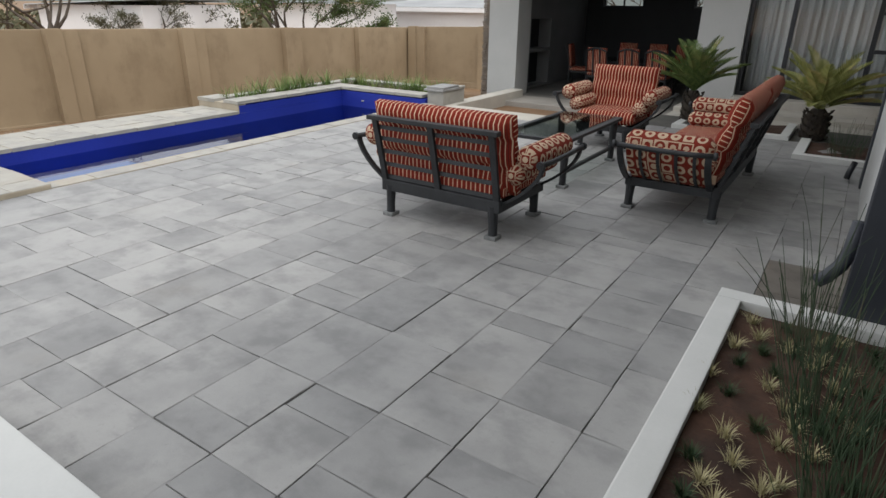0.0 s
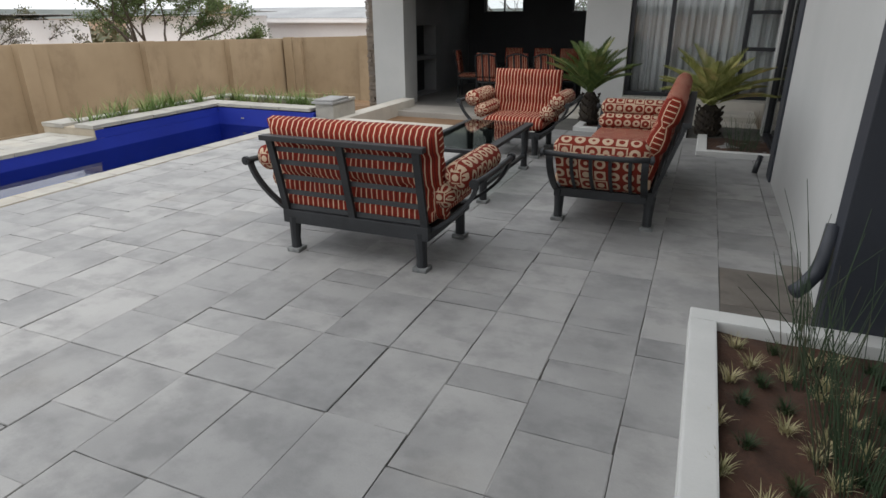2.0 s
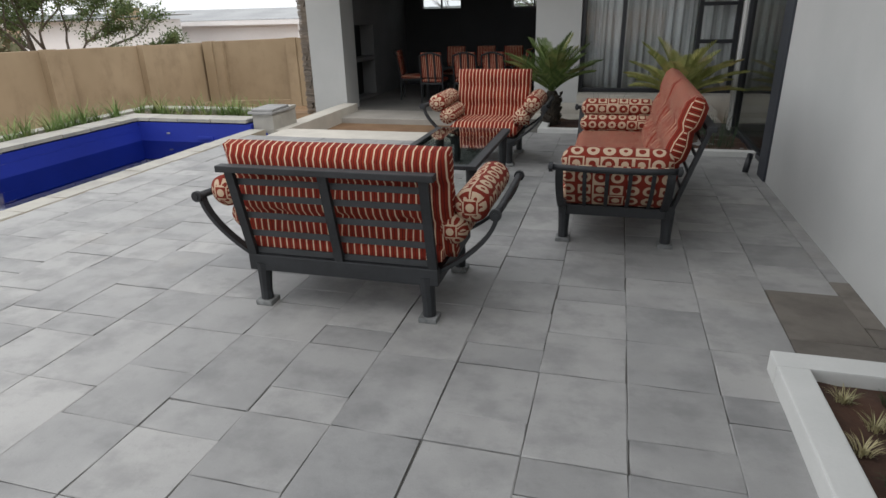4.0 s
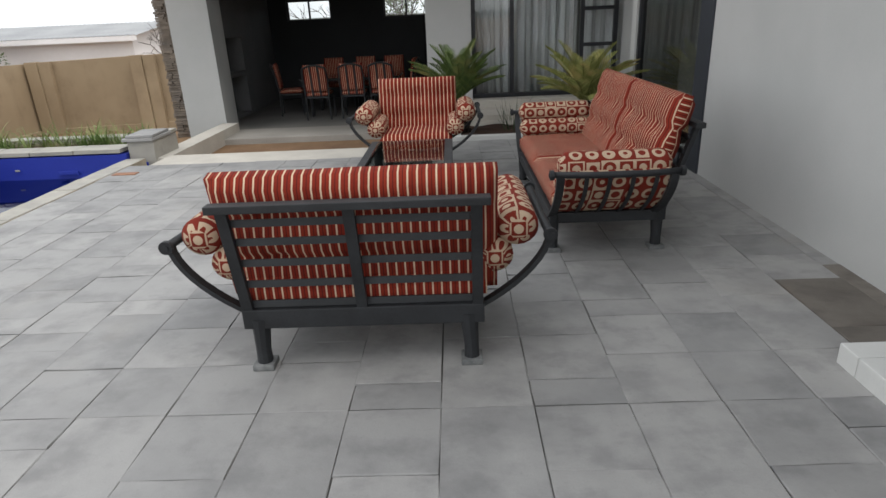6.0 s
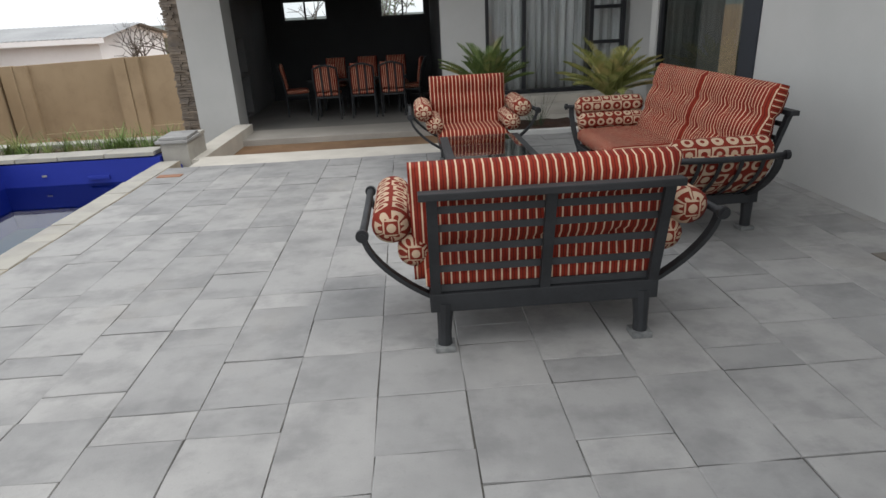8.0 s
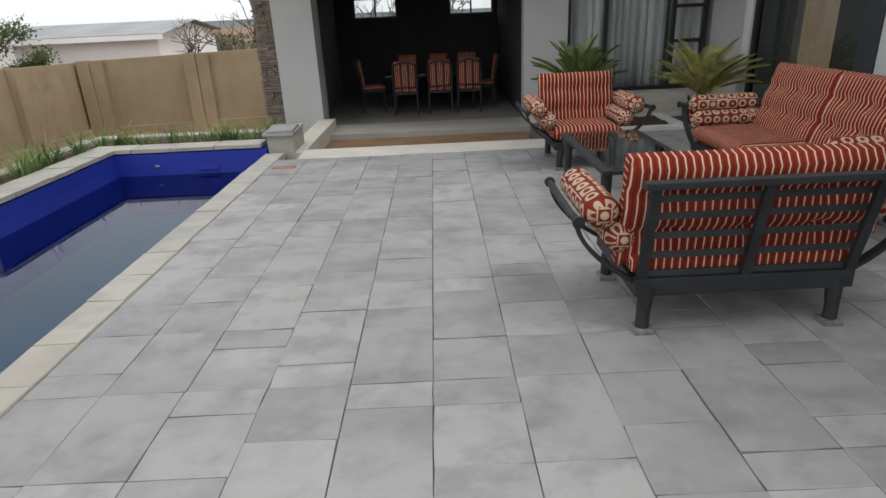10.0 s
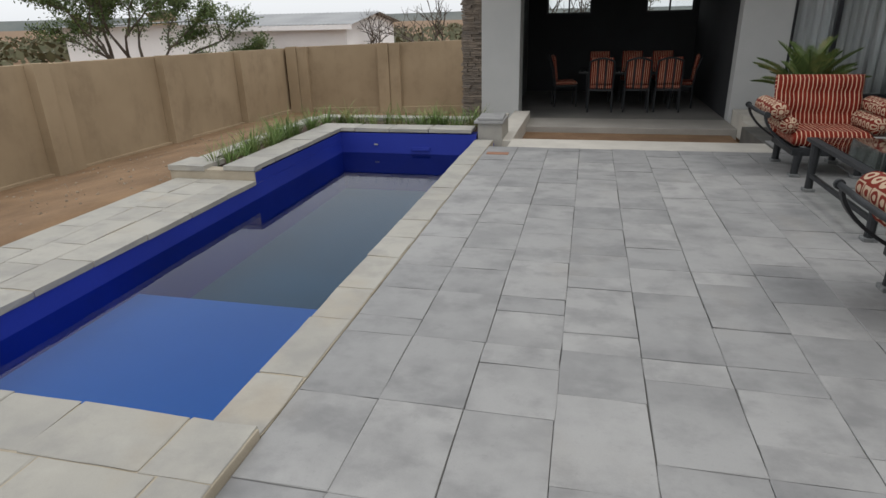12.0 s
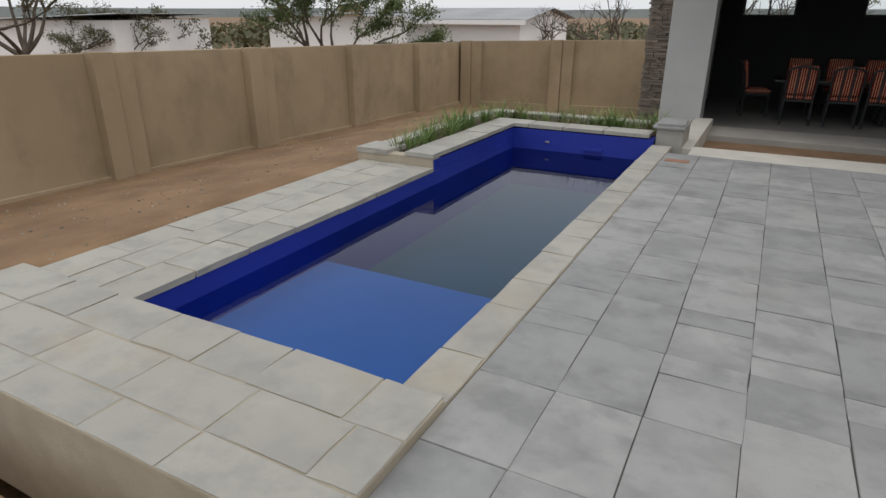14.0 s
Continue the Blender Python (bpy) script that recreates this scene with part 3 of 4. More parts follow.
def planter(name, x0, x1, y0, y1, top, base, rim, soil, label, sides="nsew"):
    root = thing(name, label, "planter")
    if "s" in sides:
        part("rim", box(x0, x1, y0, y0 + rim, base, top, 0.01), KERB_WHITE, root)
    if "n" in sides:
        part("rim", box(x0, x1, y1 - rim, y1, base, top, 0.01), KERB_WHITE, root)
    yy0, yy1 = y0 + (rim if "s" in sides else 0) + 0.001, y1 - (rim if "n" in sides else 0) - 0.001
    if "w" in sides:
        part("rim", box(x0, x0 + rim, yy0, yy1, base, top, 0.01), KERB_WHITE, root)
    if "e" in sides:
        part("rim", box(x1 - rim, x1, yy0, yy1, base, top, 0.01), KERB_WHITE, root)
    bm = bmesh.new()
    a, b = x0 + (rim if "w" in sides else 0), x1 - (rim if "e" in sides else 0)
    n, k = max(3, int((b - a) / 0.06)), max(3, int((yy1 - yy0) / 0.06))
    g = [[bm.verts.new((a + (b - a) * i / n, yy0 + (yy1 - yy0) * j / k, top - soil + 0.03 * noise.noise((i * 0.35, j * 0.35, x0)) + 0.012 * noise.noise((i * 1.3, j * 1.3, y0)))) for j in range(k + 1)] for i in range(n + 1)]
    for i in range(n):
        for j in range(k):
            bm.faces.new((g[i][j], g[i + 1][j], g[i + 1][j + 1], g[i][j + 1]))
    part("soil", bm, RED_SOIL, root, "loose dark reddish soil", smooth=True)
    return root


planter("planter_bed", -0.41, 0.60, -2.6, 4.44, 0.10, -0.05, 0.135, 0.06, "white-rimmed planter bed with reddish soil", "nw")
planter("planter_bed", -3.40, -1.85, -0.40, 1.34, 0.10, -0.05, 0.30, 0.06, "white-rimmed planter bed on the terrace")
planter("planter_bed", -2.20, -0.62, 10.15, 11.32, 0.06, -0.05, 0.12, 0.05, "low pale-rimmed planter bed below the window", "swe")
planter("planter_bed", -0.47, 0.38, 9.02, 10.20, 0.06, -0.05, 0.12, 0.05, "low pale-rimmed planter bed beside a dark post", "sw")
solid("corner_pavement", box(-2.70, 0.9, 9.364, 11.325, -0.35, -0.012), JOINT, "paved corner below the window", "pavement", "structure")

# ---------------------------------------------------------------- upholstered iron furniture
def uv_box(bm, scale, axis=0):
    """Stripe coordinate: position along one axis, in stripe widths."""
    uv = bm.loops.layers.uv.verify()
    for f in bm.faces:
        for l in f.loops:
            c = l.vert.co
            l[uv].uv = (c[axis] * scale, 0.0)


def cushion(w, d, h, puff, stripe, tufts=(), end_flip=True, seed=0):
    """A soft box of w x d x h, centred in x and y, from z 0, with piped rounded edges and pulled tufts."""
    bm = bmesh.new()
    nx, ny = max(6, int(w / 0.045)), max(6, int(d / 0.045))
    r = min(h * 0.42, 0.06)

    def top(u, v):
        x, y = (u - 0.5) * w, (v - 0.5) * d
        e = min(1.0, min(u, 1 - u) * w / r) if r else 1
        g = min(1.0, min(v, 1 - v) * d / r)
        z = h / 2 * (0.45 + 0.55 * math.sqrt(max(0, 1 - (1 - e) ** 2)) * math.sqrt(max(0, 1 - (1 - g) ** 2)))
        z += puff * math.sin(math.pi * u) ** 0.5 * math.sin(math.pi * v) ** 0.5
        for tx, ty in tufts:
            z -= 0.036 * math.exp(-(((x - tx) / 0.05) ** 2 + ((y - ty) / 0.05) ** 2))
            z -= 0.010 * math.exp(-((y - ty) / 0.03) ** 2)
        z += 0.007 * noise.noise((x * 6 + seed, y * 6, seed)) + 0.004 * noise.noise((x * 17 + seed, y * 17, seed))
        return x, y, z
    up = [[bm.verts.new((lambda p: (p[0], p[1], h / 2 + p[2]))(top(i / nx, j / ny))) for j in range(ny + 1)] for i in range(nx + 1)]
    dn = [[bm.verts.new((lambda p: (p[0], p[1], h / 2 - p[2] * 0.85))(top(i / nx, j / ny))) for j in range(ny + 1)] for i in range(nx + 1)]
    for i in range(nx):
        for j in range(ny):
            bm.faces.new((up[i][j], up[i + 1][j], up[i + 1][j + 1], up[i][j + 1]))
            bm.faces.new((dn[i][j], dn[i][j + 1], dn[i + 1][j + 1], dn[i + 1][j]))
    for i in range(nx):
        bm.faces.new((dn[i][0], dn[i + 1][0], up[i + 1][0], up[i][0]))
        bm.faces.new((dn[i + 1][ny], dn[i][ny], up[i][ny], up[i + 1][ny]))
    ends = []
    for j in range(ny):
        ends.append(bm.faces.new((dn[0][j + 1], dn[0][j], up[0][j], up[0][j + 1])))
        ends.append(bm.faces.new((dn[nx][j], dn[nx][j + 1], up[nx][j + 1], up[nx][j])))
    uv_box(bm, 1.0 / stripe)
    uv = bm.loops.layers.uv.verify()
    if end_flip:
        for f in ends:
            for l in f.loops:
                l[uv].uv = (l.vert.co.y / stripe, 0)
    return bm


def bolster(length, r, seed, squash=1.0):
    """A round arm pillow along y, with domed gathered ends."""
    bm = bmesh.new()
    uv = bm.loops.layers.uv.verify()
    sides, rows = 20, 16
    rings, prof = [], []
    for i in range(rows + 1):
        t = i / rows
        e = min(t, 1 - t) * length / (r * 0.55)
        rr = r * (math.sqrt(max(0.0, 1 - (1 - min(e, 1)) ** 2)) * 0.5 + 0.5) if 0 < i < rows else r * 0.5
        prof.append((t - 0.5) * length)
        rings.append([bm.verts.new((math.cos(k * math.tau / sides) * rr * (1 + 0.03 * noise.noise((k * 0.4, i * 0.4, seed))), prof[-1], math.sin(k * math.tau / sides) * rr * squash)) for k in range(sides)])
    size = math.tau * r / 6
    for i in range(rows):
        for k in range(sides):
            f = bm.faces.new((rings[i][k], rings[i][(k + 1) % sides], rings[i + 1][(k + 1) % sides], rings[i + 1][k]))
            for l, (a, b) in zip(f.loops, ((k, i), (k + 1, i), (k + 1, i + 1), (k, i + 1))):
                l[uv].uv = (a * 6 / sides + seed, prof[b] / size + seed * 2)
    for ring, s in ((rings[0], -1), (rings[-1], 1)):
        c = bm.verts.new((0, ring[0].co.y + s * 0.012, 0))
        for k in range(sides):
            a, b = (ring[(k + 1) % sides], ring[k]) if s < 0 else (ring[k], ring[(k + 1) % sides])
            f = bm.faces.new((c, a, b))
            for l in f.loops:
                l[uv].uv = (l.vert.co.x / (r * 0.85) + 0.5, l.vert.co.z / (r * 0.85) + 0.5)
    bmesh.ops.recalc_face_normals(bm, faces=bm.faces)
    return bm


ARM_OUT, ARM_Z, RAIL_Z = 0.285, 0.635, 0.855


def arm_curve(w, s, y):
    """The swept side of the frame, from the seat rail up and out to the arm."""
    pts = []
    for i in range(11):
        a = math.radians(90 * i / 10)
        pts.append((s * (w / 2 - 0.11 + (ARM_OUT + 0.11) * math.sin(a)), y, 0.25 + (ARM_Z - 0.25) * (0.55 * (1 - math.cos(a)) + 0.45 * math.sin(a))))
    return pts


def iron_seat(name, w, m, label, category, cushions, panel_slats, recline=0.135, back=0.63):
    """Armchair, loveseat or sofa; local x is its width, its back faces -y, the back legs stand at y 0."""
    root = thing(name, label, category, m, "upholstered iron lounge suite")
    depth = 0.72
    for sx in (-1, 1):
        for y in (0.0, depth):
            bm = bmesh.new()
            add_tube(bm, [(sx * (w / 2 - 0.085), y, 0.03), (sx * (w / 2 - 0.085), y, 0.10), (sx * (w / 2 - 0.095), y, 0.27)], [0.038, 0.036, 0.046], 10)
            leg = part("leg", bm, IRON, root)
            bm = box(-0.052, 0.052, -0.052, 0.052, 0.0, 0.032, 0.008, Matrix.Translation((sx * (w / 2 - 0.085), y, 0)))
            part("foot", bm, IRON_WORN, leg, "worn flared foot")
    bm = bmesh.new()
    add_box(bm, -w / 2 + 0.02, w / 2 - 0.02, -0.035, 0.02, 0.225, 0.325, 0.008)
    add_box(bm, -w / 2 + 0.02, w / 2 - 0.02, depth - 0.02, depth + 0.035, 0.225, 0.305, 0.008)
    for sx in (-1, 1):
        x = sx * (w / 2 - 0.05)
        add_box(bm, x - 0.03, x + 0.03, 0.021, depth - 0.021, 0.225, 0.300, 0.008)
    for i in range(5):
        x = -w / 2 + w * (i + 1) / 6
        add_box(bm, x - 0.02, x + 0.02, 0.021, depth - 0.021, 0.262, 0.280)
    part("seat_frame", bm, IRON, root)
    # back: two leaning uprights, a middle one, slats and a broad top rail
    lean = lambda z: -0.005 - recline * (z - 0.26) / (RAIL_Z - 0.26)
    posts = [-w / 2 + 0.05, w / 2 - 0.05] + [(-w / 2 + 0.05) + (w - 0.1) * k / (2 if w < 1.6 else 3) for k in range(1, 2 if w < 1.6 else 3)]
    if w < 0.9:
        posts = posts[:2] + [0.0]
    for x in posts:
        bm = bmesh.new()
        add_bar(bm, [(x, lean(z), z) for z in (0.26, 0.5, 0.7, RAIL_Z)], 0.05, 0.028, (1, 0, 0))
        part("upright", bm, IRON, root)
    for z in (0.345, 0.46, 0.575, 0.685, 0.78):
        bm = bmesh.new()
        add_bar(bm, [(-w / 2 + 0.05, lean(z) + 0.02, z), (0, lean(z) + 0.02, z), (w / 2 - 0.05, lean(z) + 0.02, z)], 0.034, 0.012, (0, 0.2, 1))
        part("back_slat", bm, IRON, root)
    bm = bmesh.new()
    add_box(bm, -w / 2 - 0.01, w / 2 + 0.01, lean(RAIL_Z) - 0.035, lean(RAIL_Z) + 0.03, RAIL_Z - 0.012, RAIL_Z + 0.024, 0.006)
    part("top_rail", bm, IRON, root, "broad flat dark iron rail")
    # swept sides
    for sx in (-1, 1):
        for y in (0.04, depth + 0.02):
            bm = bmesh.new()
            add_bar(bm, arm_curve(w, sx, y), 0.05, 0.022, (0, 1, 0))
            part("side_frame", bm, IRON, root)
        for i in range(panel_slats):
            bm = bmesh.new()
            add_bar(bm, arm_curve(w - 0.01, sx, depth * (i + 1) / (panel_slats + 1)), 0.026, 0.008, (0, 1, 0))
            part("side_slat", bm, IRON, root)
        if panel_slats:
            bm = bmesh.new()
            add_bar(bm, [Vector(p) + Vector((-sx * 0.03, 0, 0.02)) for p in arm_curve(w - 0.02, sx, depth / 2 + 0.02)], depth - 0.08, 0.035, (0, 1, 0))
            uv = bm.loops.layers.uv.verify()
            for f in bm.faces:
                for l in f.loops:
                    l[uv].uv = (l.vert.co.y / 0.105, l.vert.co.z / 0.105)
            part("end_cushion", bm, MEDALLION, root, "patterned fabric panel inside the arm")
        bm = bmesh.new()
        ax = sx * (w / 2 + ARM_OUT)
        add_tube(bm, [(ax, 0.0, ARM_Z + 0.01), (ax, 0.2, ARM_Z), (ax, 0.5, ARM_Z), (ax, depth + 0.07, ARM_Z + 0.01)], 0.021, 10)
        arm = part("arm_rail", bm, IRON, root, smooth=True)
        for y in (-0.005, depth + 0.075):
            bm = bmesh.new()
            add_tube(bm, [(ax, y - 0.012, ARM_Z + 0.01), (ax, y + 0.012, ARM_Z + 0.01)], 0.032, 14)
            add_tube(bm, [(ax, y - 0.018, ARM_Z + 0.01), (ax, y + 0.018, ARM_Z + 0.01)], 0.016, 10)
            part("scroll", bm, IRON, arm, "round scrolled arm end")
    # cushions
    n = cushions
    cw = (w + (0.10 if n == 1 else -0.01)) / n
    for i in range(n):
        x = cw * (i + 0.5 - n / 2)
        bm = cushion(cw, back, 0.16, 0.014, 0.042, [(tx, ty) for tx in ([-cw * 0.3, 0, cw * 0.3] if cw > 0.8 else [-cw * 0.2, cw * 0.2]) for ty in (-0.10, 0.12)], seed=i + w)
        bmesh.ops.transform(bm, matrix=pose(x, lean(0.33 + back / 2) + (0.10 if w < 1.6 else 0.065), 0.33 + back / 2, 90 + math.degrees(math.atan(recline / 0.62)), 0, 0) @ pose(0, 0, -0.16), verts=bm.verts)
        bmesh.ops.recalc_face_normals(bm, faces=bm.faces)
        part("back_cushion", bm, STRIPE, root, "rust cushion with thin cream stripes", smooth=True)
    seats = 1 if w < 1.6 else 2
    sw = (w - 0.01) / seats
    for i in range(seats):
        bm = cushion(sw, 0.74, 0.16, 0.012, 0.042 if w < 1.6 else 0.03, (), seed=3 + i + w)
        if w > 1.6:
            uv_box(bm, 1 / 0.03, 0)
        bmesh.ops.transform(bm, matrix=Matrix.Translation((-w / 2 + 0.005 + sw * (i + 0.5), depth - 0.345, 0.305)), verts=bm.verts)
        part("seat_cushion", bm, STRIPE, root, "rust seat cushion with thin cream stripes", smooth=True)
    for sx in (-1, 1):
        for k, (dx, z, r) in enumerate(((0.145, 0.665, 0.098), (0.035, 0.525, 0.090))):
            bm = bolster(depth - 0.02, r, 1.0 + k * 3 + sx * 0.5, 0.95)
            bmesh.ops.transform(bm, matrix=Matrix.Translation((sx * (w / 2 + dx), depth / 2 + 0.02, z)), verts=bm.verts)
            part("bolster", bm, MEDALLION, root, "round pillow with rust and cream medallions", smooth=True)
    return root


iron_seat("loveseat", 1.19, pose(-2.62, 4.545, 0), "loveseat with dark iron frame and rust striped cushions", "sofa", 1, 0)
iron_seat("armchair", 0.76, pose(-2.565, 8.90, 0, 0, 0, 180), "armchair with dark iron frame and rust striped cushions", "chair", 1, 0)
iron_seat("sofa", 2.06, pose(-0.775, 6.915, 0, 0, 0, 90), "long sofa with dark iron frame and rust striped cushions", "sofa", 2, 4, 0.19, 0.72)


def coffee_table():
    root = thing("coffee_table", "glass-topped coffee table with a dark iron frame", "table", pose(-2.57, 6.90, 0))
    hw, hl, z = 0.345, 0.81, 0.50
    for sx in (-1, 1):
        part("rail", box(sx * hw - 0.04, sx * hw + 0.04, -hl, hl, z - 0.035, z, 0.006), IRON, root)
        for sy in (-1, 1):
            bm = bmesh.new()
            add_tube(bm, [(sx * (hw - 0.02), sy * (hl - 0.11), 0.03), (sx * (hw - 0.02), sy * (hl - 0.11), 0.12), (sx * (hw - 0.02), sy * (hl - 0.11), z - 0.036)], [0.036, 0.034, 0.046], 10)
            leg = part("leg", bm, IRON, root)
            part("foot", box(-0.05, 0.05, -0.05, 0.05, 0, 0.03, 0.008, Matrix.Translation((sx * (hw - 0.02), sy * (hl - 0.11), 0))), IRON_WORN, leg, "worn flared foot")
        part("stretcher", box(sx * (hw - 0.02) - 0.018, sx * (hw - 0.02) + 0.018, -hl + 0.13, hl - 0.13, 0.14, 0.175, 0.004), IRON, root)
    for sy in (-1, 1):
        part("rail", box(-hw + 0.041, hw - 0.041, sy * (hl - 0.04) - 0.039, sy * (hl - 0.04) + 0.039, z - 0.034, z - 0.001, 0.006), IRON, root)
    part("glass_top", box(-hw + 0.03, hw - 0.03, -hl + 0.05, hl - 0.05, z + 0.001, z + 0.009, 0.002), TABLE_GLASS, root, "clear greenish glass top").visible_shadow = False


coffee_table()


def dining_chair():
    root = thing("dining_chair", "dark iron dining chair with rust striped cushions", "chair", pose(-4.78, 13.72, FLOOR_Z), "chairs round the dining table")
    for sx in (-1, 1):
        bm = bmesh.new()
        add_tube(bm, [(sx * 0.23, 0.0, 0.0), (sx * 0.22, 0.01, 0.44), (sx * 0.235, -0.03, 0.75), (sx * 0.22, -0.10, 0.97)], 0.016, 8)
        part("back_leg", bm, IRON, root)
        bm = bmesh.new()
        add_tube(bm, [(sx * 0.23, 0.45, 0.0), (sx * 0.23, 0.44, 0.43)], 0.016, 8)
        part("front_leg", bm, IRON, root)
    bm = bmesh.new()
    add_tube(bm, [(-0.22 + 0.44 * i / 8, -0.10 - 0.02 * math.sin(math.pi * i / 8), 0.965 + 0.06 * math.sin(math.pi * i / 8)) for i in range(9)], 0.018, 8)
    part("crest_rail", bm, IRON, root)
    for x in (-0.075, 0.075):
        bm = bmesh.new()
        add_bar(bm, [(x, 0.005, 0.45), (x, -0.04, 0.75), (x, -0.11, 1.0)], 0.035, 0.01, (1, 0, 0))
        part("splat", bm, IRON, root)
    part("seat_frame", box(-0.23, 0.23, 0.0, 0.45, 0.41, 0.44, 0.005), IRON, root)
    bm = cushion(0.45, 0.45, 0.08, 0.008, 0.036, seed=2)
    bmesh.ops.transform(bm, matrix=Matrix.Translation((0, 0.235, 0.441)), verts=bm.verts)
    part("seat_cushion", bm, STRIPE, root, smooth=True)
    bm = cushion(0.42, 0.50, 0.07, 0.006, 0.036, seed=5)
    bmesh.ops.transform(bm, matrix=pose(0, -0.055, 0.775, 98, 0, 0) @ pose(0, 0, -0.09), verts=bm.verts)
    bmesh.ops.recalc_face_normals(bm, faces=bm.faces)
    part("back_cushion", bm, STRIPE, root, smooth=True)
    return root


chair = dining_chair()
for x, y, rz in ((-4.10, 13.77, 0), (-3.53, 13.79, -3), (-5.73, 14.62, -80), (-2.96, 14.62, 82), (-4.80, 15.82, 180), (-4.10, 15.87, 178), (-3.46, 15.82, 183)):
    copy_thing(chair, pose(x, y, FLOOR_Z, 0, 0, rz))


def dining_table():
    root = thing("dining_table", "dark iron dining table with a glass top", "table", pose(-4.22, 14.72, FLOOR_Z))
    part("tabletop", box(-1.0, 1.0, -0.55, 0.55, 0.722, 0.735, 0.004), TABLE_GLASS, root)
    part("frame", box(-0.98, 0.98, -0.53, 0.53, 0.68, 0.72, 0.006), IRON, root)
    for sx in (-1, 1):
        for sy in (-1, 1):
            bm = bmesh.new()
            add_tube(bm, [(sx * 0.8, sy * 0.4, 0), (sx * 0.82, sy * 0.42, 0.68)], 0.03, 8)
            part("leg", bm, IRON, root)


dining_table()

# ---------------------------------------------------------------- pool planter block
def stone_block():
    root = thing("pool_corner_block", "low plastered block capped with grey stone slabs", "block", pose(-6.285, 10.28, 0))
    part("body", box(-0.24, 0.11, -0.42, 0.30, -0.3, 0.22, 0.012), COPING, root)
    part("slab", box(-0.29, 0.13, -0.46, 0.10, 0.223, 0.262, 0.01), PAVER, root, "grey stone slab")
    part("slab", box(-0.26, 0.10, -0.43, 0.12, 0.265, 0.30, 0.01, pose(0, 0, 0, 0, 0, 3)), PAVER, root, "grey stone slab")
    part("slab", box(-0.26, 0.12, 0.125, 0.32, 0.223, 0.27, 0.01), COPING, root)


stone_block()

# ---------------------------------------------------------------- plants
def add_blade(bm, base, yaw, length, width, lean, droop, seg=4):
    """A tapering grass blade that arches over."""
    p, prev = Vector(base), None
    out = Vector((math.cos(yaw), math.sin(yaw), 0))
    side = Vector((-out.y, out.x, 0))
    a = math.radians(90 - lean)
    for i in range(seg + 1):
        w = width * (1 - i / seg) ** 0.7 / 2
        cur = (bm.verts.new(p - side * w), bm.verts.new(p + side * w)) if i < seg else (bm.verts.new(p),)
        if prev:
            bm.faces.new((prev[0], prev[1], *reversed(cur)) if len(cur) == 2 else (prev[0], prev[1], cur[0]))
        prev = cur
        p = p + (out * math.cos(a) + Vector((0, 0, math.sin(a)))) * (length / seg)
        a -= math.radians(droop / seg)


def grass_clump(x, y, z, n, length, material, seed, label, name="grass_clump", spread=0.09, width=0.011, group="grass clumps in the planters"):
    rnd = random.Random(seed)
    bm = bmesh.new()
    for _ in range(n):
        a = rnd.random() * math.tau
        r = spread * rnd.random()
        add_blade(bm, (r * math.cos(a), r * math.sin(a), 0), a + rnd.uniform(-0.8, 0.8), length * rnd.uniform(0.5, 1.15), width * rnd.uniform(0.7, 1.3), rnd.uniform(4, 38), rnd.uniform(20, 95))
    ob = solid(name, bm, material, label, "plant", group=group)
    ob.location = (x, y, z)
    return ob


rnd = random.Random(21)
for i in range(17):
    y = 7.55 + i * 0.15
    grass_clump(-9.21 + rnd.uniform(-0.14, 0.14), y + rnd.uniform(-0.05, 0.05), 0.06, 50 if i > 4 else 26, rnd.uniform(0.34, 0.52) if i > 2 else 0.36, GRASS, i, "arching green grass clump in the poolside planter")
for i in range(19):
    dense = i in (0, 1, 2, 12, 13, 14, 17, 18)
    grass_clump(-9.10 + i * 0.138, 10.52 + rnd.uniform(-0.12, 0.12), 0.06, 60 if dense else 28, rnd.uniform(0.30, 0.48), GRASS, 60 + i, "arching green grass clump in the poolside planter")


def tuft(i, x, y, z, pale):
    grass_clump(x, y, z, 60 if pale else 80, 0.085 if pale else 0.075, TUFT if pale else TUFT_DARK, 200 + i,
                "small pale yellow grass tuft in red soil" if pale else "small dark green grass tuft in red soil", "grass_tuft", 0.03, 0.005, "tufts in the white-rimmed planter")


k = 0
for row in range(20):
    for c in range(5):
        x = -0.22 + c * 0.165 + rnd.uniform(-0.05, 0.05) + (0.1 if row % 2 else 0)
        y = 4.10 - row * 0.155 + rnd.uniform(-0.06, 0.06)
        if x < 0.55:
            tuft(k, x, y, 0.045, rnd.random() < 0.5)
            k += 1


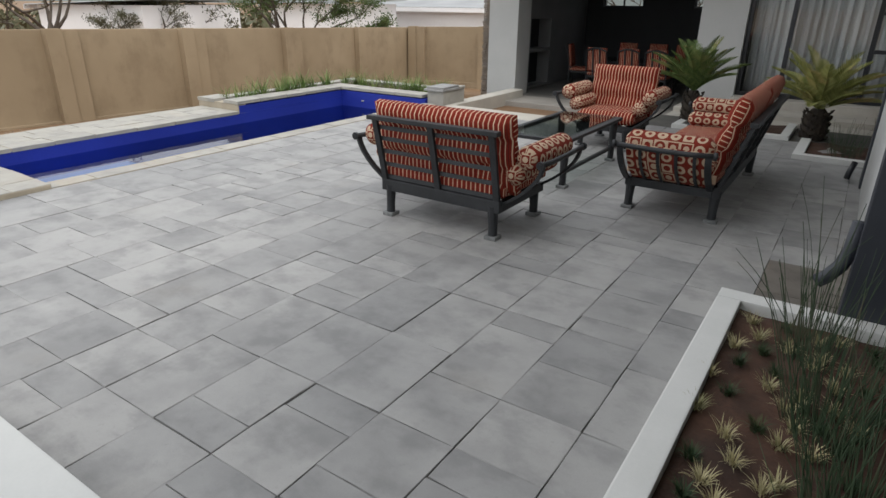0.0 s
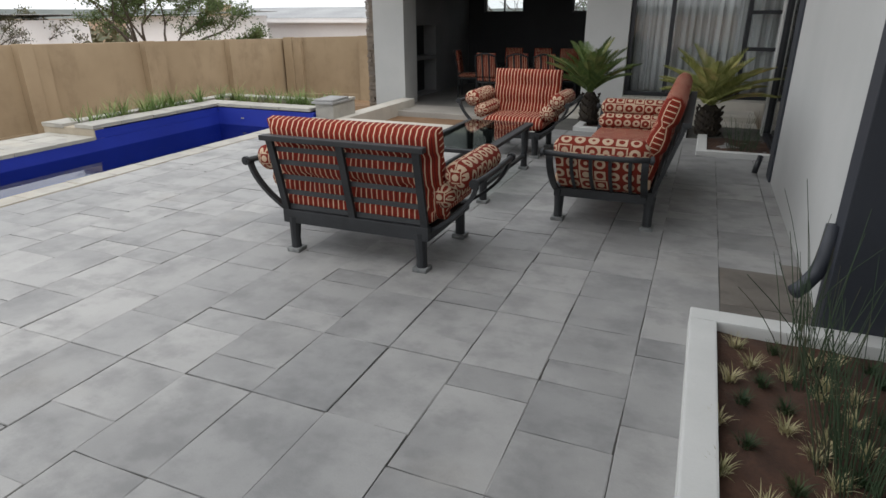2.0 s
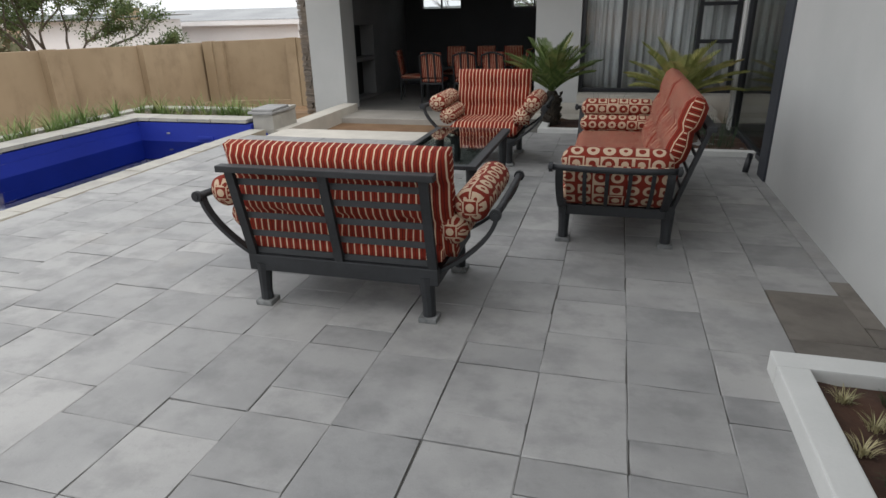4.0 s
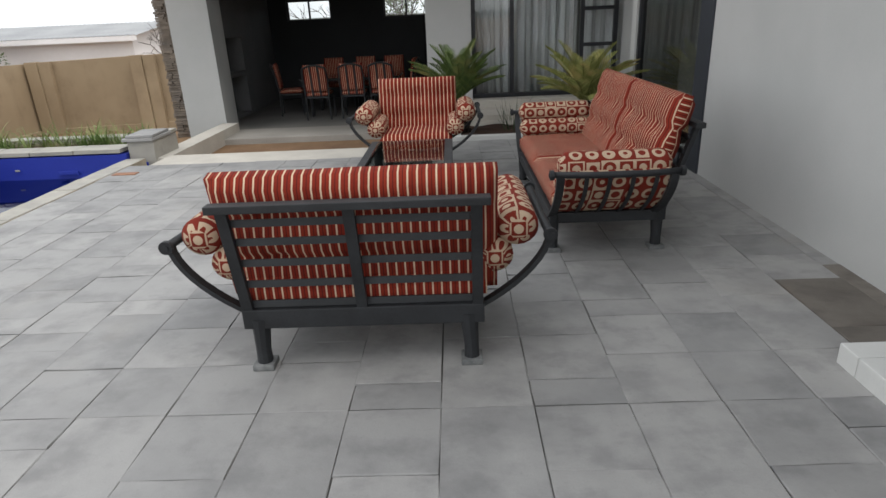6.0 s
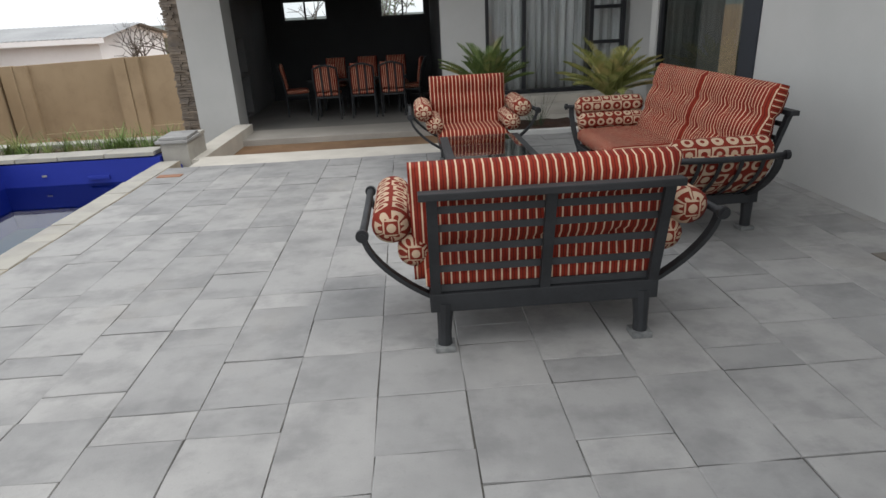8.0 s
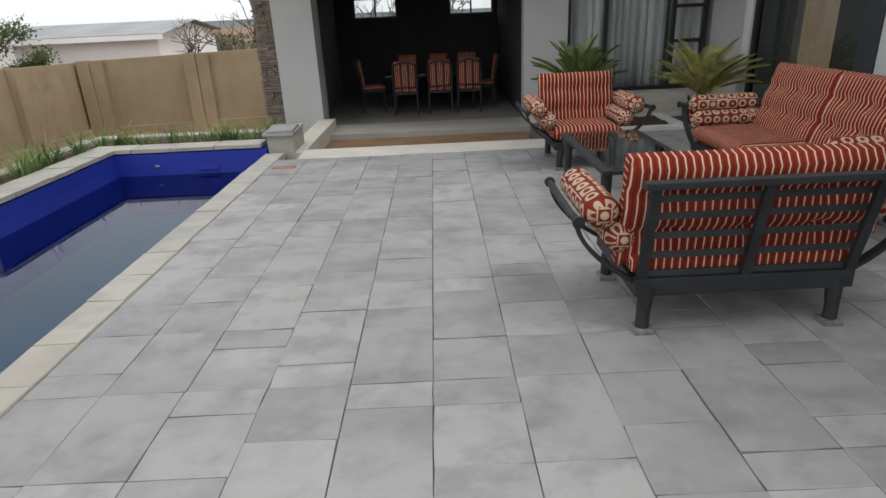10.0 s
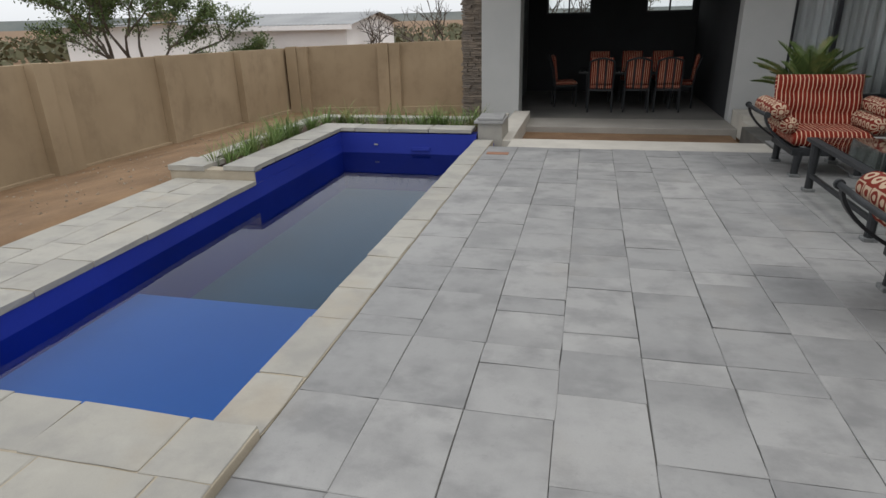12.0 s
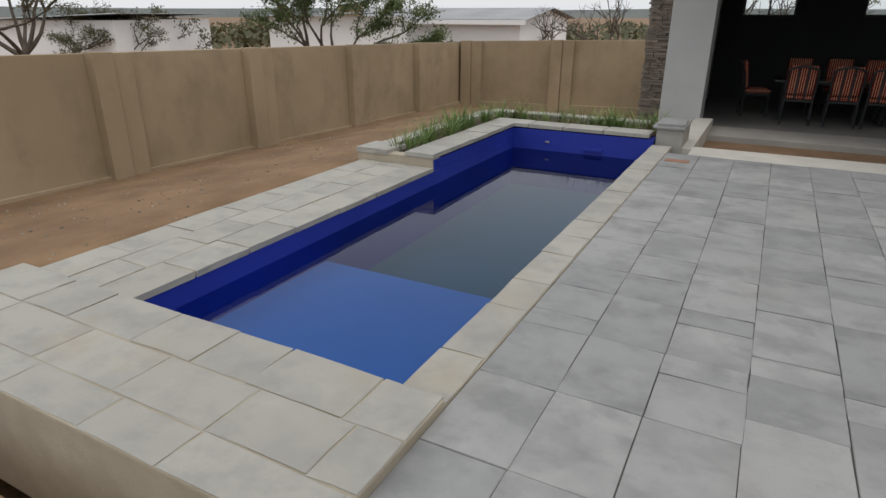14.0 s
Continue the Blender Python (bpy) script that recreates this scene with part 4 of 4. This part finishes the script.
def reeds(x, y, z, n, height, spread, seed, label, lean=14):
    """A stand of thin bending leafless stems."""
    rnd = random.Random(seed)
    root = thing("reed_plant", label, "plant", pose(x, y, z), "wiry reeds")
    bm = bmesh.new()
    for _ in range(n):
        a, r = rnd.random() * math.tau, spread * math.sqrt(rnd.random())
        p = Vector((r * math.cos(a), r * math.sin(a) * 1.6, 0))
        d = Vector((math.cos(a) * math.tan(math.radians(rnd.uniform(0, lean))), math.sin(a) * math.tan(math.radians(rnd.uniform(0, lean))), 1)).normalized()
        ln, pts = height * rnd.uniform(0.35, 1.0) * (1.0 if rnd.random() < 0.4 else 0.7), [p.copy()]
        bend = Vector((rnd.uniform(-1, 1), rnd.uniform(-1, 1), rnd.uniform(-0.5, 0.1))) * (0.12 if rnd.random() < 0.75 else 0.45)
        for _ in range(6):
            d = (d + bend / 6 * 1.4).normalized()
            p = p + d * ln / 6
            pts.append(p.copy())
        r0 = rnd.uniform(0.0018, 0.0034)
        add_tube(bm, pts, [r0 * (1 - 0.1 * i) for i in range(7)], 4, cap=False)
    part("stem_mass", bm, REED, root)["kind"] = "stuff"
    return root


reeds(0.12, 3.95, 0.03, 50, 0.95, 0.13, 1, "tall wiry dark green reeds in the planter")
reeds(0.22, 3.35, 0.03, 120, 0.85, 0.16, 2, "dense wiry dark green reeds in the planter", 20)
reeds(0.36, 2.75, 0.03, 120, 0.80, 0.18, 3, "dense wiry dark green reeds in the planter", 22)
reeds(0.42, 2.0, 0.03, 70, 0.75, 0.16, 4, "dense wiry dark green reeds in the planter", 22)
reeds(0.05, 9.55, 0.01, 70, 0.55, 0.18, 5, "thin dry reeds in the low planter", 26)
reeds(-1.35, 10.75, 0.01, 40, 0.60, 0.10, 6, "thin dark reeds in the low planter", 26)


def cycad(x, y, z, trunk_h, trunk_r, n, length, rise, material, seed, label):
    """A scaly trunk with a crown of stiff feather leaves."""
    rnd = random.Random(seed)
    root = thing("cycad", label, "plant", pose(x, y, z), "cycads below the window")
    bm = bmesh.new()
    add_tube(bm, [(0, 0, trunk_h * t) for t in (0, 0.2, 0.5, 0.8, 1.0)], [trunk_r * f for f in (0.8, 1.0, 1.05, 0.9, 0.5)], 14)
    for i in range(int(90)):
        a, t = i * 2.4, (i % 45) / 45
        b = Vector((math.cos(a) * trunk_r * 0.95, math.sin(a) * trunk_r * 0.95, trunk_h * (0.05 + 0.9 * t)))
        add_tube(bm, [b, b + Vector((math.cos(a) * 0.035, math.sin(a) * 0.035, 0.03))], [0.022, 0.006], 5)
    part("trunk", bm, CYCAD_BARK, root)
    for i in range(n):
        a = i * 2.39996 + rnd.uniform(-0.2, 0.2)
        el = math.radians(rise * (1 - 0.62 * (i / n)) + rnd.uniform(-6, 6))
        ln = length * rnd.uniform(0.8, 1.1)
        bm = bmesh.new()
        p, out = Vector((0, 0, trunk_h * 0.95)), Vector((math.cos(a), math.sin(a), 0))
        side = Vector((-out.y, out.x, 0))
        spine, steps = [], 26
        e = el
        for s in range(steps + 1):
            spine.append(p.copy())
            p = p + (out * math.cos(e) + Vector((0, 0, math.sin(e)))) * ln / steps
            e -= math.radians(38 / steps)
        add_tube(bm, spine[::3] + [spine[-1]], 0.006, 4)
        for s in range(4, steps + 1):
            t = s / steps
            q, d = spine[s], (spine[min(s + 1, steps)] - spine[s - 1]).normalized()
            up = side.cross(d).normalized() * -1
            w = 0.20 * length / 0.9 * math.sin(math.pi * (0.12 + 0.83 * t)) ** 0.8
            for sg in (-1, 1):
                tip = q + (side * sg * 0.75 + d * 0.75 + up * 0.28).normalized() * w * rnd.uniform(0.85, 1.1)
                hw = d * 0.011
                mid = (q + tip) / 2 + up * 0.006
                v = [bm.verts.new(c) for c in (q - hw, q + hw, mid + hw * 1.2, tip, mid - hw * 1.2)]
                bm.faces.new(v)
        part("frond", bm, material, root)
    return root


cycad(-2.08, 10.75, 0.0, 0.50, 0.13, 34, 0.84, 88, CYCAD, 1, "green cycad with upright feathery fronds and dark trunk")
cycad(-0.36, 10.50, 0.0, 0.42, 0.16, 38, 0.86, 82, CYCAD_PALE, 2, "yellowing cycad with spreading feathery fronds")


def tree(x, y, z, height, crown, leaves, material, seed, label, leaf=0.09, trunks=3, bare=0.0, flat=0.75):
    """Several tapered limbs that fork again and again, with leaves on the outer twigs."""
    rnd = random.Random(seed)
    root = thing("tree", label, "tree", pose(x, y, z))
    bm, tips = bmesh.new(), []

    def limb(p, d, ln, r, depth):
        pts = [p.copy()]
        for _ in range(4):
            d = (d + Vector((rnd.uniform(-1, 1), rnd.uniform(-1, 1), rnd.uniform(-0.5, 0.8))) * 0.22).normalized()
            p = p + d * ln / 4
            pts.append(p.copy())
        add_tube(bm, pts, [r * (1 - 0.13 * i) for i in range(5)], 6 if depth < 2 else 4, cap=False)
        if depth >= 2:
            tips.extend(pts[1:])
        if depth < 4:
            for _ in range(rnd.choice((2, 3, 3))):
                nd = (d + Vector((rnd.uniform(-1, 1), rnd.uniform(-1, 1), rnd.uniform(-0.55, 0.65) * flat))).normalized()
                limb(p, nd, ln * rnd.uniform(0.6, 0.82), r * 0.58, depth + 1)

    for i in range(trunks):
        a = i * math.tau / trunks + rnd.random()
        limb(Vector((0, 0, -0.2)), Vector((math.cos(a) * crown, math.sin(a) * crown, 1)).normalized(), height * 0.36, height * 0.022, 0)
    part("trunk", bm, BARK, root)
    if leaves:
        bm = bmesh.new()
        for _ in range(leaves):
            c = rnd.choice(tips) + Vector((rnd.gauss(0, 1), rnd.gauss(0, 1), rnd.gauss(0, 0.8))) * 0.11
            u = Vector((rnd.gauss(0, 1), rnd.gauss(0, 1), rnd.gauss(0, 1))).normalized()
            v = u.orthogonal().normalized()
            s = leaf * rnd.uniform(0.5, 1.2)
            bm.faces.new([bm.verts.new(c + u * s * a + v * s * 0.38 * b) for a, b in ((-1, 0), (0, -1), (1, 0), (0, 1))])
        part("crown", bm, material, root)
    return root


tree(-18.6, 17.6, -1.3, 5.2, 0.30, 24000, TREE_LEAF, 3, "leafy green multi-stemmed tree behind the boundary wall", 0.055, 4)
tree(-27.0, 12.6, -1.6, 6.6, 0.55, 5000, DRY_LEAF, 8, "sparse thorn tree with dark twisted limbs", 0.05, 3)
tree(-31.0, 9.0, -1.6, 6.8, 0.5, 3000, TREE_LEAF, 9, "sparse green thorn tree", 0.055, 3)
tree(-36.0, 21.5, -1.6, 4.4, 0.9, 9000, DRY_LEAF, 12, "low dry thorn bush", 0.06, 5, flat=0.4)
tree(-39.0, 27.0, -1.6, 4.0, 0.8, 2500, DRY_LEAF, 13, "low dry thorn bush", 0.10, 4, flat=0.4)
tree(-12.0, 28.5, -1.6, 4.6, 0.4, 0, DRY_LEAF, 15, "almost bare small tree behind the wall", 0.07, 3)
tree(-16.5, 33.5, -1.6, 4.2, 0.4, 0, DRY_LEAF, 16, "bare grey tree behind the wall", 0.07, 3)
tree(-5.6, 24.0, -1.6, 5.2, 0.45, 0, DRY_LEAF, 18, "bare branching tree behind the house", 0.06, 3)
tree(-2.6, 23.5, -1.6, 5.2, 0.45, 2600, TREE_LEAF, 19, "leafy tree behind the house", 0.08, 3)


# ---------------------------------------------------------------- houses beyond the wall
def far_house(m, length, depth, wall_h, ridge, windows, label, mono=False):
    root = thing("house", label, "house", m)
    part("wall", box(0, length, 0, depth, 0, wall_h), FAR_WHITE, root)
    over = 0.45
    bm = bmesh.new()
    n = int(length / 0.22)
    for side in ((0,) if mono else (0, 1)):
        rows = []
        for i in range(n * 2 + 1):
            x = -over + (length + 2 * over) * i / (n * 2)
            dz = 0.035 if i % 2 else 0.0
            y0, y1 = (-over, depth / 2) if not mono else (-over, depth + over)
            if side:
                y0, y1 = depth + over, depth / 2
            rows.append([bm.verts.new((x, y, z + dz)) for y, z in ((y0, wall_h), (y1, ridge))])
        for a, b in zip(rows, rows[1:]):
            bm.faces.new((a[0], b[0], b[1], a[1]))
    roof = part("roof", bm, ROOF, root, "grey corrugated sheet roof")
    part("fascia", box(-over, length + over, -over - 0.03, -over, wall_h - 0.22, wall_h + 0.0), FAR_WHITE, root)
    if not mono:
        for x in (-0.004, length + 0.004 - 0.02):
            bm = bmesh.new()
            a = [bm.verts.new((x + dx, y, z)) for dx in (0, 0.02) for y, z in ((0, wall_h), (depth, wall_h), (depth / 2, ridge - 0.03))]
            bm.faces.new(a[:3])
            bm.faces.new(a[3:][::-1])
            part("gable", bm, FAR_WHITE, root)
    for x in windows:
        part("window", box(x, x + 1.1, -0.02, 0.02, 0.9, 2.0), FRAME_BLACK, root)
    return root


far_house(pose(-29.5, 30.2, -1.6), 13.0, 7.5, 3.05, 3.62, (2, 5, 9), "long low white house with a grey corrugated roof")
far_house(pose(-27.5, 26.5, -1.6, 0, 0, -72), 2.8, 6.0, 3.2, 3.38, (0.8,), "low white house with a flat sheet roof", True)
far_house(pose(-46.0, 30.0, -1.6, 0, 0, -60), 14.0, 6.0, 3.0, 3.3, (2, 6, 10), "distant low white house", True)


def gate_pier(x, y, base, top, w):
    """A plastered pier with a slightly wider cap."""
    root = thing("gate_pier", "sand-coloured plastered pier in front of a low white house", "pier", pose(x, y, 0))
    part("shaft", box(-w / 2, w / 2, -w / 2, w / 2, base, top - 0.12, 0.01), EARTH_WALL, root)
    part("cap", box(-w / 2 - 0.03, w / 2 + 0.03, -w / 2 - 0.03, w / 2 + 0.03, top - 0.118, top, 0.015), EARTH_WALL, root)


gate_pier(-26.4, 30.05, -1.6, 2.2, 0.95)


def hills():
    bm = bmesh.new()
    prev = None
    for i in range(121):
        a = math.tau * i / 120
        r = 900
        h = 5 + 9 * (0.5 + 0.5 * noise.noise((math.cos(a) * 3, math.sin(a) * 3, 2)))
        cur = [bm.verts.new((r * math.cos(a), r * math.sin(a), -2)), bm.verts.new((r * 1.03 * math.cos(a), r * 1.03 * math.sin(a), h))]
        if prev:
            bm.faces.new((prev[0], cur[0], cur[1], prev[1]))
        prev = cur
    return solid("backdrop", bm, HILL, "hazy low hills on the horizon", "hills", "structure", smooth=True)


hills()


def far_scrub():
    """Dry bushland beyond the houses, as many small leaf clumps."""
    rnd = random.Random(31)
    bm = bmesh.new()
    for _ in range(260):
        a, r = radians(rnd.uniform(88, 175)), rnd.uniform(70, 190)
        cx, cy, s = r * math.cos(a), r * math.sin(a), rnd.uniform(1.2, 2.6)
        for _ in range(46):
            c = Vector((cx + rnd.gauss(0, s), cy + rnd.gauss(0, s), -1.5 + rnd.uniform(0, 0.9) * s * 0.7))
            u = Vector((rnd.gauss(0, 1), rnd.gauss(0, 1), rnd.gauss(0, 1))).normalized()
            v = u.orthogonal().normalized()
            k = rnd.uniform(0.25, 0.6)
            bm.faces.new([bm.verts.new(c + u * k * p + v * k * 0.6 * q) for p, q in ((-1, 0), (0, -1), (1, 0), (0, 1))])
    return solid("far_scrub", bm, DRY_LEAF, "distant dry bushveld scrub", "bushes", "stuff")


far_scrub()

# ---------------------------------------------------------------- small fittings
solid("drain_brick", box(-6.24, -5.96, 8.85, 8.97, -0.02, 0.012, 0.006, None), BRICK_RED, "broken reddish brick set in the paving", "brick")
bm = bmesh.new()
add_tube(bm, [(0.17, 8.26, 0.20), (0.14, 8.20, 0.10), (0.13, 8.19, 0.03)], 0.03, 10)
solid("downpipe_shoe", bm, FRAME_BLACK, "short black pipe outlet beside the post", "pipe", smooth=True)
bm = bmesh.new()
add_tube(bm, [(0.20, 4.56, 0.62), (0.19, 4.55, 0.45), (0.165, 4.53, 0.36), (0.11, 4.49, 0.29), (0.07, 4.46, 0.265)], 0.04, 12)
solid("downpipe_shoe", bm, STEEL_BLUE, "dark blue-grey downpipe outlet bent over the planter kerb", "pipe", smooth=True)

# ---------------------------------------------------------------- coping and pavers, last
def stone_mesh(w, l, h, seed, wav=0.003):
    """A slab with softened, slightly uneven edges, centred, top at z 0."""
    rnd = random.Random(seed)
    bm = bmesh.new()
    c = 0.003
    lv = []
    for inset, z in ((0.0, -h), (0.0, -c), (c, 0.0)):
        ring = []
        for x, y in ((-1, -1), (0, -1), (1, -1), (1, 0), (1, 1), (0, 1), (-1, 1), (-1, 0)):
            j = rnd.uniform(-wav, wav) if z > -h else 0
            ring.append(bm.verts.new((x * (w / 2 - inset) + (j if x else 0), y * (l / 2 - inset) + (j if y else 0), z + (rnd.uniform(-0.0015, 0.0015) if z == 0 else 0))))
        lv.append(ring)
    for a, b in zip(lv, lv[1:]):
        for k in range(8):
            bm.faces.new((a[k], a[(k + 1) % 8], b[(k + 1) % 8], b[k]))
    bm.faces.new(lv[-1])
    return bm


def paving():
    terrace = tagged(new("paved_terrace"), "terrace of weathered grey concrete pavers in staggered columns", "pavement", "", "structure")
    rnd = random.Random(77)
    shapes = {(L, v): mesh_of("paver", stone_mesh(0.403 - 0.004, L - 0.004, 0.05, int(L * 100) + v), PAVER) for L in (0.2, 0.4, 0.6) for v in range(4)}
    spots = []
    for k in range(-10, 7):
        x = -2.256 + 0.403 * (k + 0.5)
        end = 10.16 if x > -2.6 else 9.36
        for way in (1, -1):
            y, last = 4.16, 0
            while -2.6 < y < end - 0.1:
                L = rnd.choice([v for v in (0.6, 0.6, 0.4, 0.4, 0.4, 0.2, 0.2) if not (v == 0.2 and last == 0.2)])
                if way > 0 and y + L > end:
                    L = (0.2, 0.4)[end - y > 0.3]
                last = L
                spots.append((x, y + way * L / 2, L))
                y += way * L
    spots = [s for s in spots if not (s[0] > -0.40 and s[1] < 4.4) and not (-3.3 < s[0] < -1.95 and -0.3 < s[1] < 0.95)]
    spots.sort(key=lambda s: (s[0] + 3.2) ** 2 + (s[1] - 4.6) ** 2)
    far = bmesh.new()
    for i, (x, y, L) in enumerate(spots):
        m = pose(x + rnd.uniform(-0.002, 0.002), y, rnd.uniform(-0.002, 0.003), rnd.uniform(-0.25, 0.25), rnd.uniform(-0.25, 0.25), rnd.uniform(-0.25, 0.25))
        if i < 300:
            ob = new("paver", shapes[L, rnd.randrange(4)])
            ob.parent = terrace
            ob.matrix_basis = m
            if x > -0.3 and 4.4 < y < 5.45:
                ob.material_slots[0].link = "OBJECT"
                ob.material_slots[0].material = DAMP_PAVER
        else:
            n0 = len(far.verts)
            far.from_mesh(shapes[L, rnd.randrange(4)])
            far.verts.ensure_lookup_table()
            bmesh.ops.transform(far, matrix=m, verts=far.verts[n0:])
    part("outer_pavers", far, PAVER, terrace)["kind"] = "stuff"


paving()


def coping():
    """Sandstone flags round the pool, on rendered upstands."""
    edge = tagged(new("pool_coping"), "pale sandstone coping flags with sandy joints round the pool", "coping", "", "structure")
    rnd = random.Random(8)

    def flag(x0, x1, y0, y1, z, h=0.05, tilt=0.0):
        ob = new("coping_flag", mesh_of("coping_flag", stone_mesh(x1 - x0 - 0.012, y1 - y0 - 0.012, h, rnd.randrange(9999), 0.006), COPING))
        ob.parent = edge
        ob.matrix_basis = pose((x0 + x1) / 2, (y0 + y1) / 2, z + rnd.uniform(-0.002, 0.003), tilt + rnd.uniform(-0.12, 0.12), rnd.uniform(-0.12, 0.12), rnd.uniform(-0.6, 0.6))

    def run(a0, a1, lo, hi):
        out = [a0]
        while out[-1] < a1 - hi:
            out.append(out[-1] + rnd.uniform(lo, hi))
        return [*out, a1]

    # beds of render under the flags
    part("bed", box(-9.63, -6.287, 2.28, PY0 - 0.002, -0.6, 0.046, 0.012), GROUT, edge)
    part("bed", box(-9.63, PX0 - 0.002, PY0 + 0.002, 7.25, -0.6, -0.024, 0.01), GROUT, edge)
    part("bed", box(PX1 + 0.002, -6.289, PY0 + 0.002, 9.80, -0.3, 0.003), GROUT, edge)
    ys = run(PY0, 9.79, 0.4, 0.62)
    for a, b in zip(ys, ys[1:]):
        flag(PX1 - 0.012, -6.288, a, b, 0.008)
    xs = run(-9.62, -6.29, 0.38, 0.62)
    for a, b in zip(xs, xs[1:]):
        flag(a, b, 2.86, PY0 + 0.012, 0.052)
    for y0, y1 in ((2.28, 2.52), (2.52, 2.86)):
        xs = run(-9.62, -6.29, 0.45, 0.75)
        for a, b in zip(xs, xs[1:]):
            flag(a, b, y0, y1, 0.050)
    for x0, x1 in ((-9.62, -9.28), (-9.28, -8.94), (-8.94, PX0 + 0.012)):
        ys = run(PY0 + 0.014, 7.25, 0.42, 0.62)
        for a, b in zip(ys, ys[1:]):
            flag(x0, x1, a, b, -0.018)
    # raised planter round the far corner of the pool
    top = 0.14
    part("planter_face", box(-9.68, PX0 - 0.003, 7.254, 7.42, -0.5, top - 0.052), GROUT, edge)
    part("planter_back", box(-9.68, -9.44, 7.424, 11.04, -0.9, top - 0.10), GROUT, edge)
    part("planter_side", box(-8.97, PX0 - 0.255, 7.424, 10.17, -0.5, top - 0.052), GROUT, edge)
    part("planter_far", box(-9.44, -6.60, 10.76, 11.04, -0.9, top - 0.06), GROUT, edge)
    part("planter_soil", box(-9.436, -8.974, 7.43, 10.756, -0.5, 0.05), RED_SOIL, edge, "dark soil in the poolside planter")
    part("planter_soil", box(-8.97, -6.60, 10.175, 10.756, -0.5, 0.05), RED_SOIL, edge, "dark soil in the poolside planter")
    flag(-9.70, -9.22, 7.24, 7.68, top - 0.01, 0.06)
    ys = run(7.24, 9.79, 0.42, 0.62)
    for a, b in zip(ys, ys[1:]):
        flag(-8.99, PX0 + 0.014, a, b, top)
    ys = run(7.68, 11.04, 0.5, 0.7)
    for a, b in zip(ys, ys[1:]):
        flag(-9.68, -9.44, a, b, top - 0.04)
    xs = run(-8.99, -6.60, 0.45, 0.7)
    for a, b in zip(xs, xs[1:]):
        flag(a, b, PY1 - 0.012, 10.17, top)
    xs = run(-9.44, -6.60, 0.5, 0.7)
    for a, b in zip(xs, xs[1:]):
        flag(a, b, 10.76, 11.04, top)


coping()
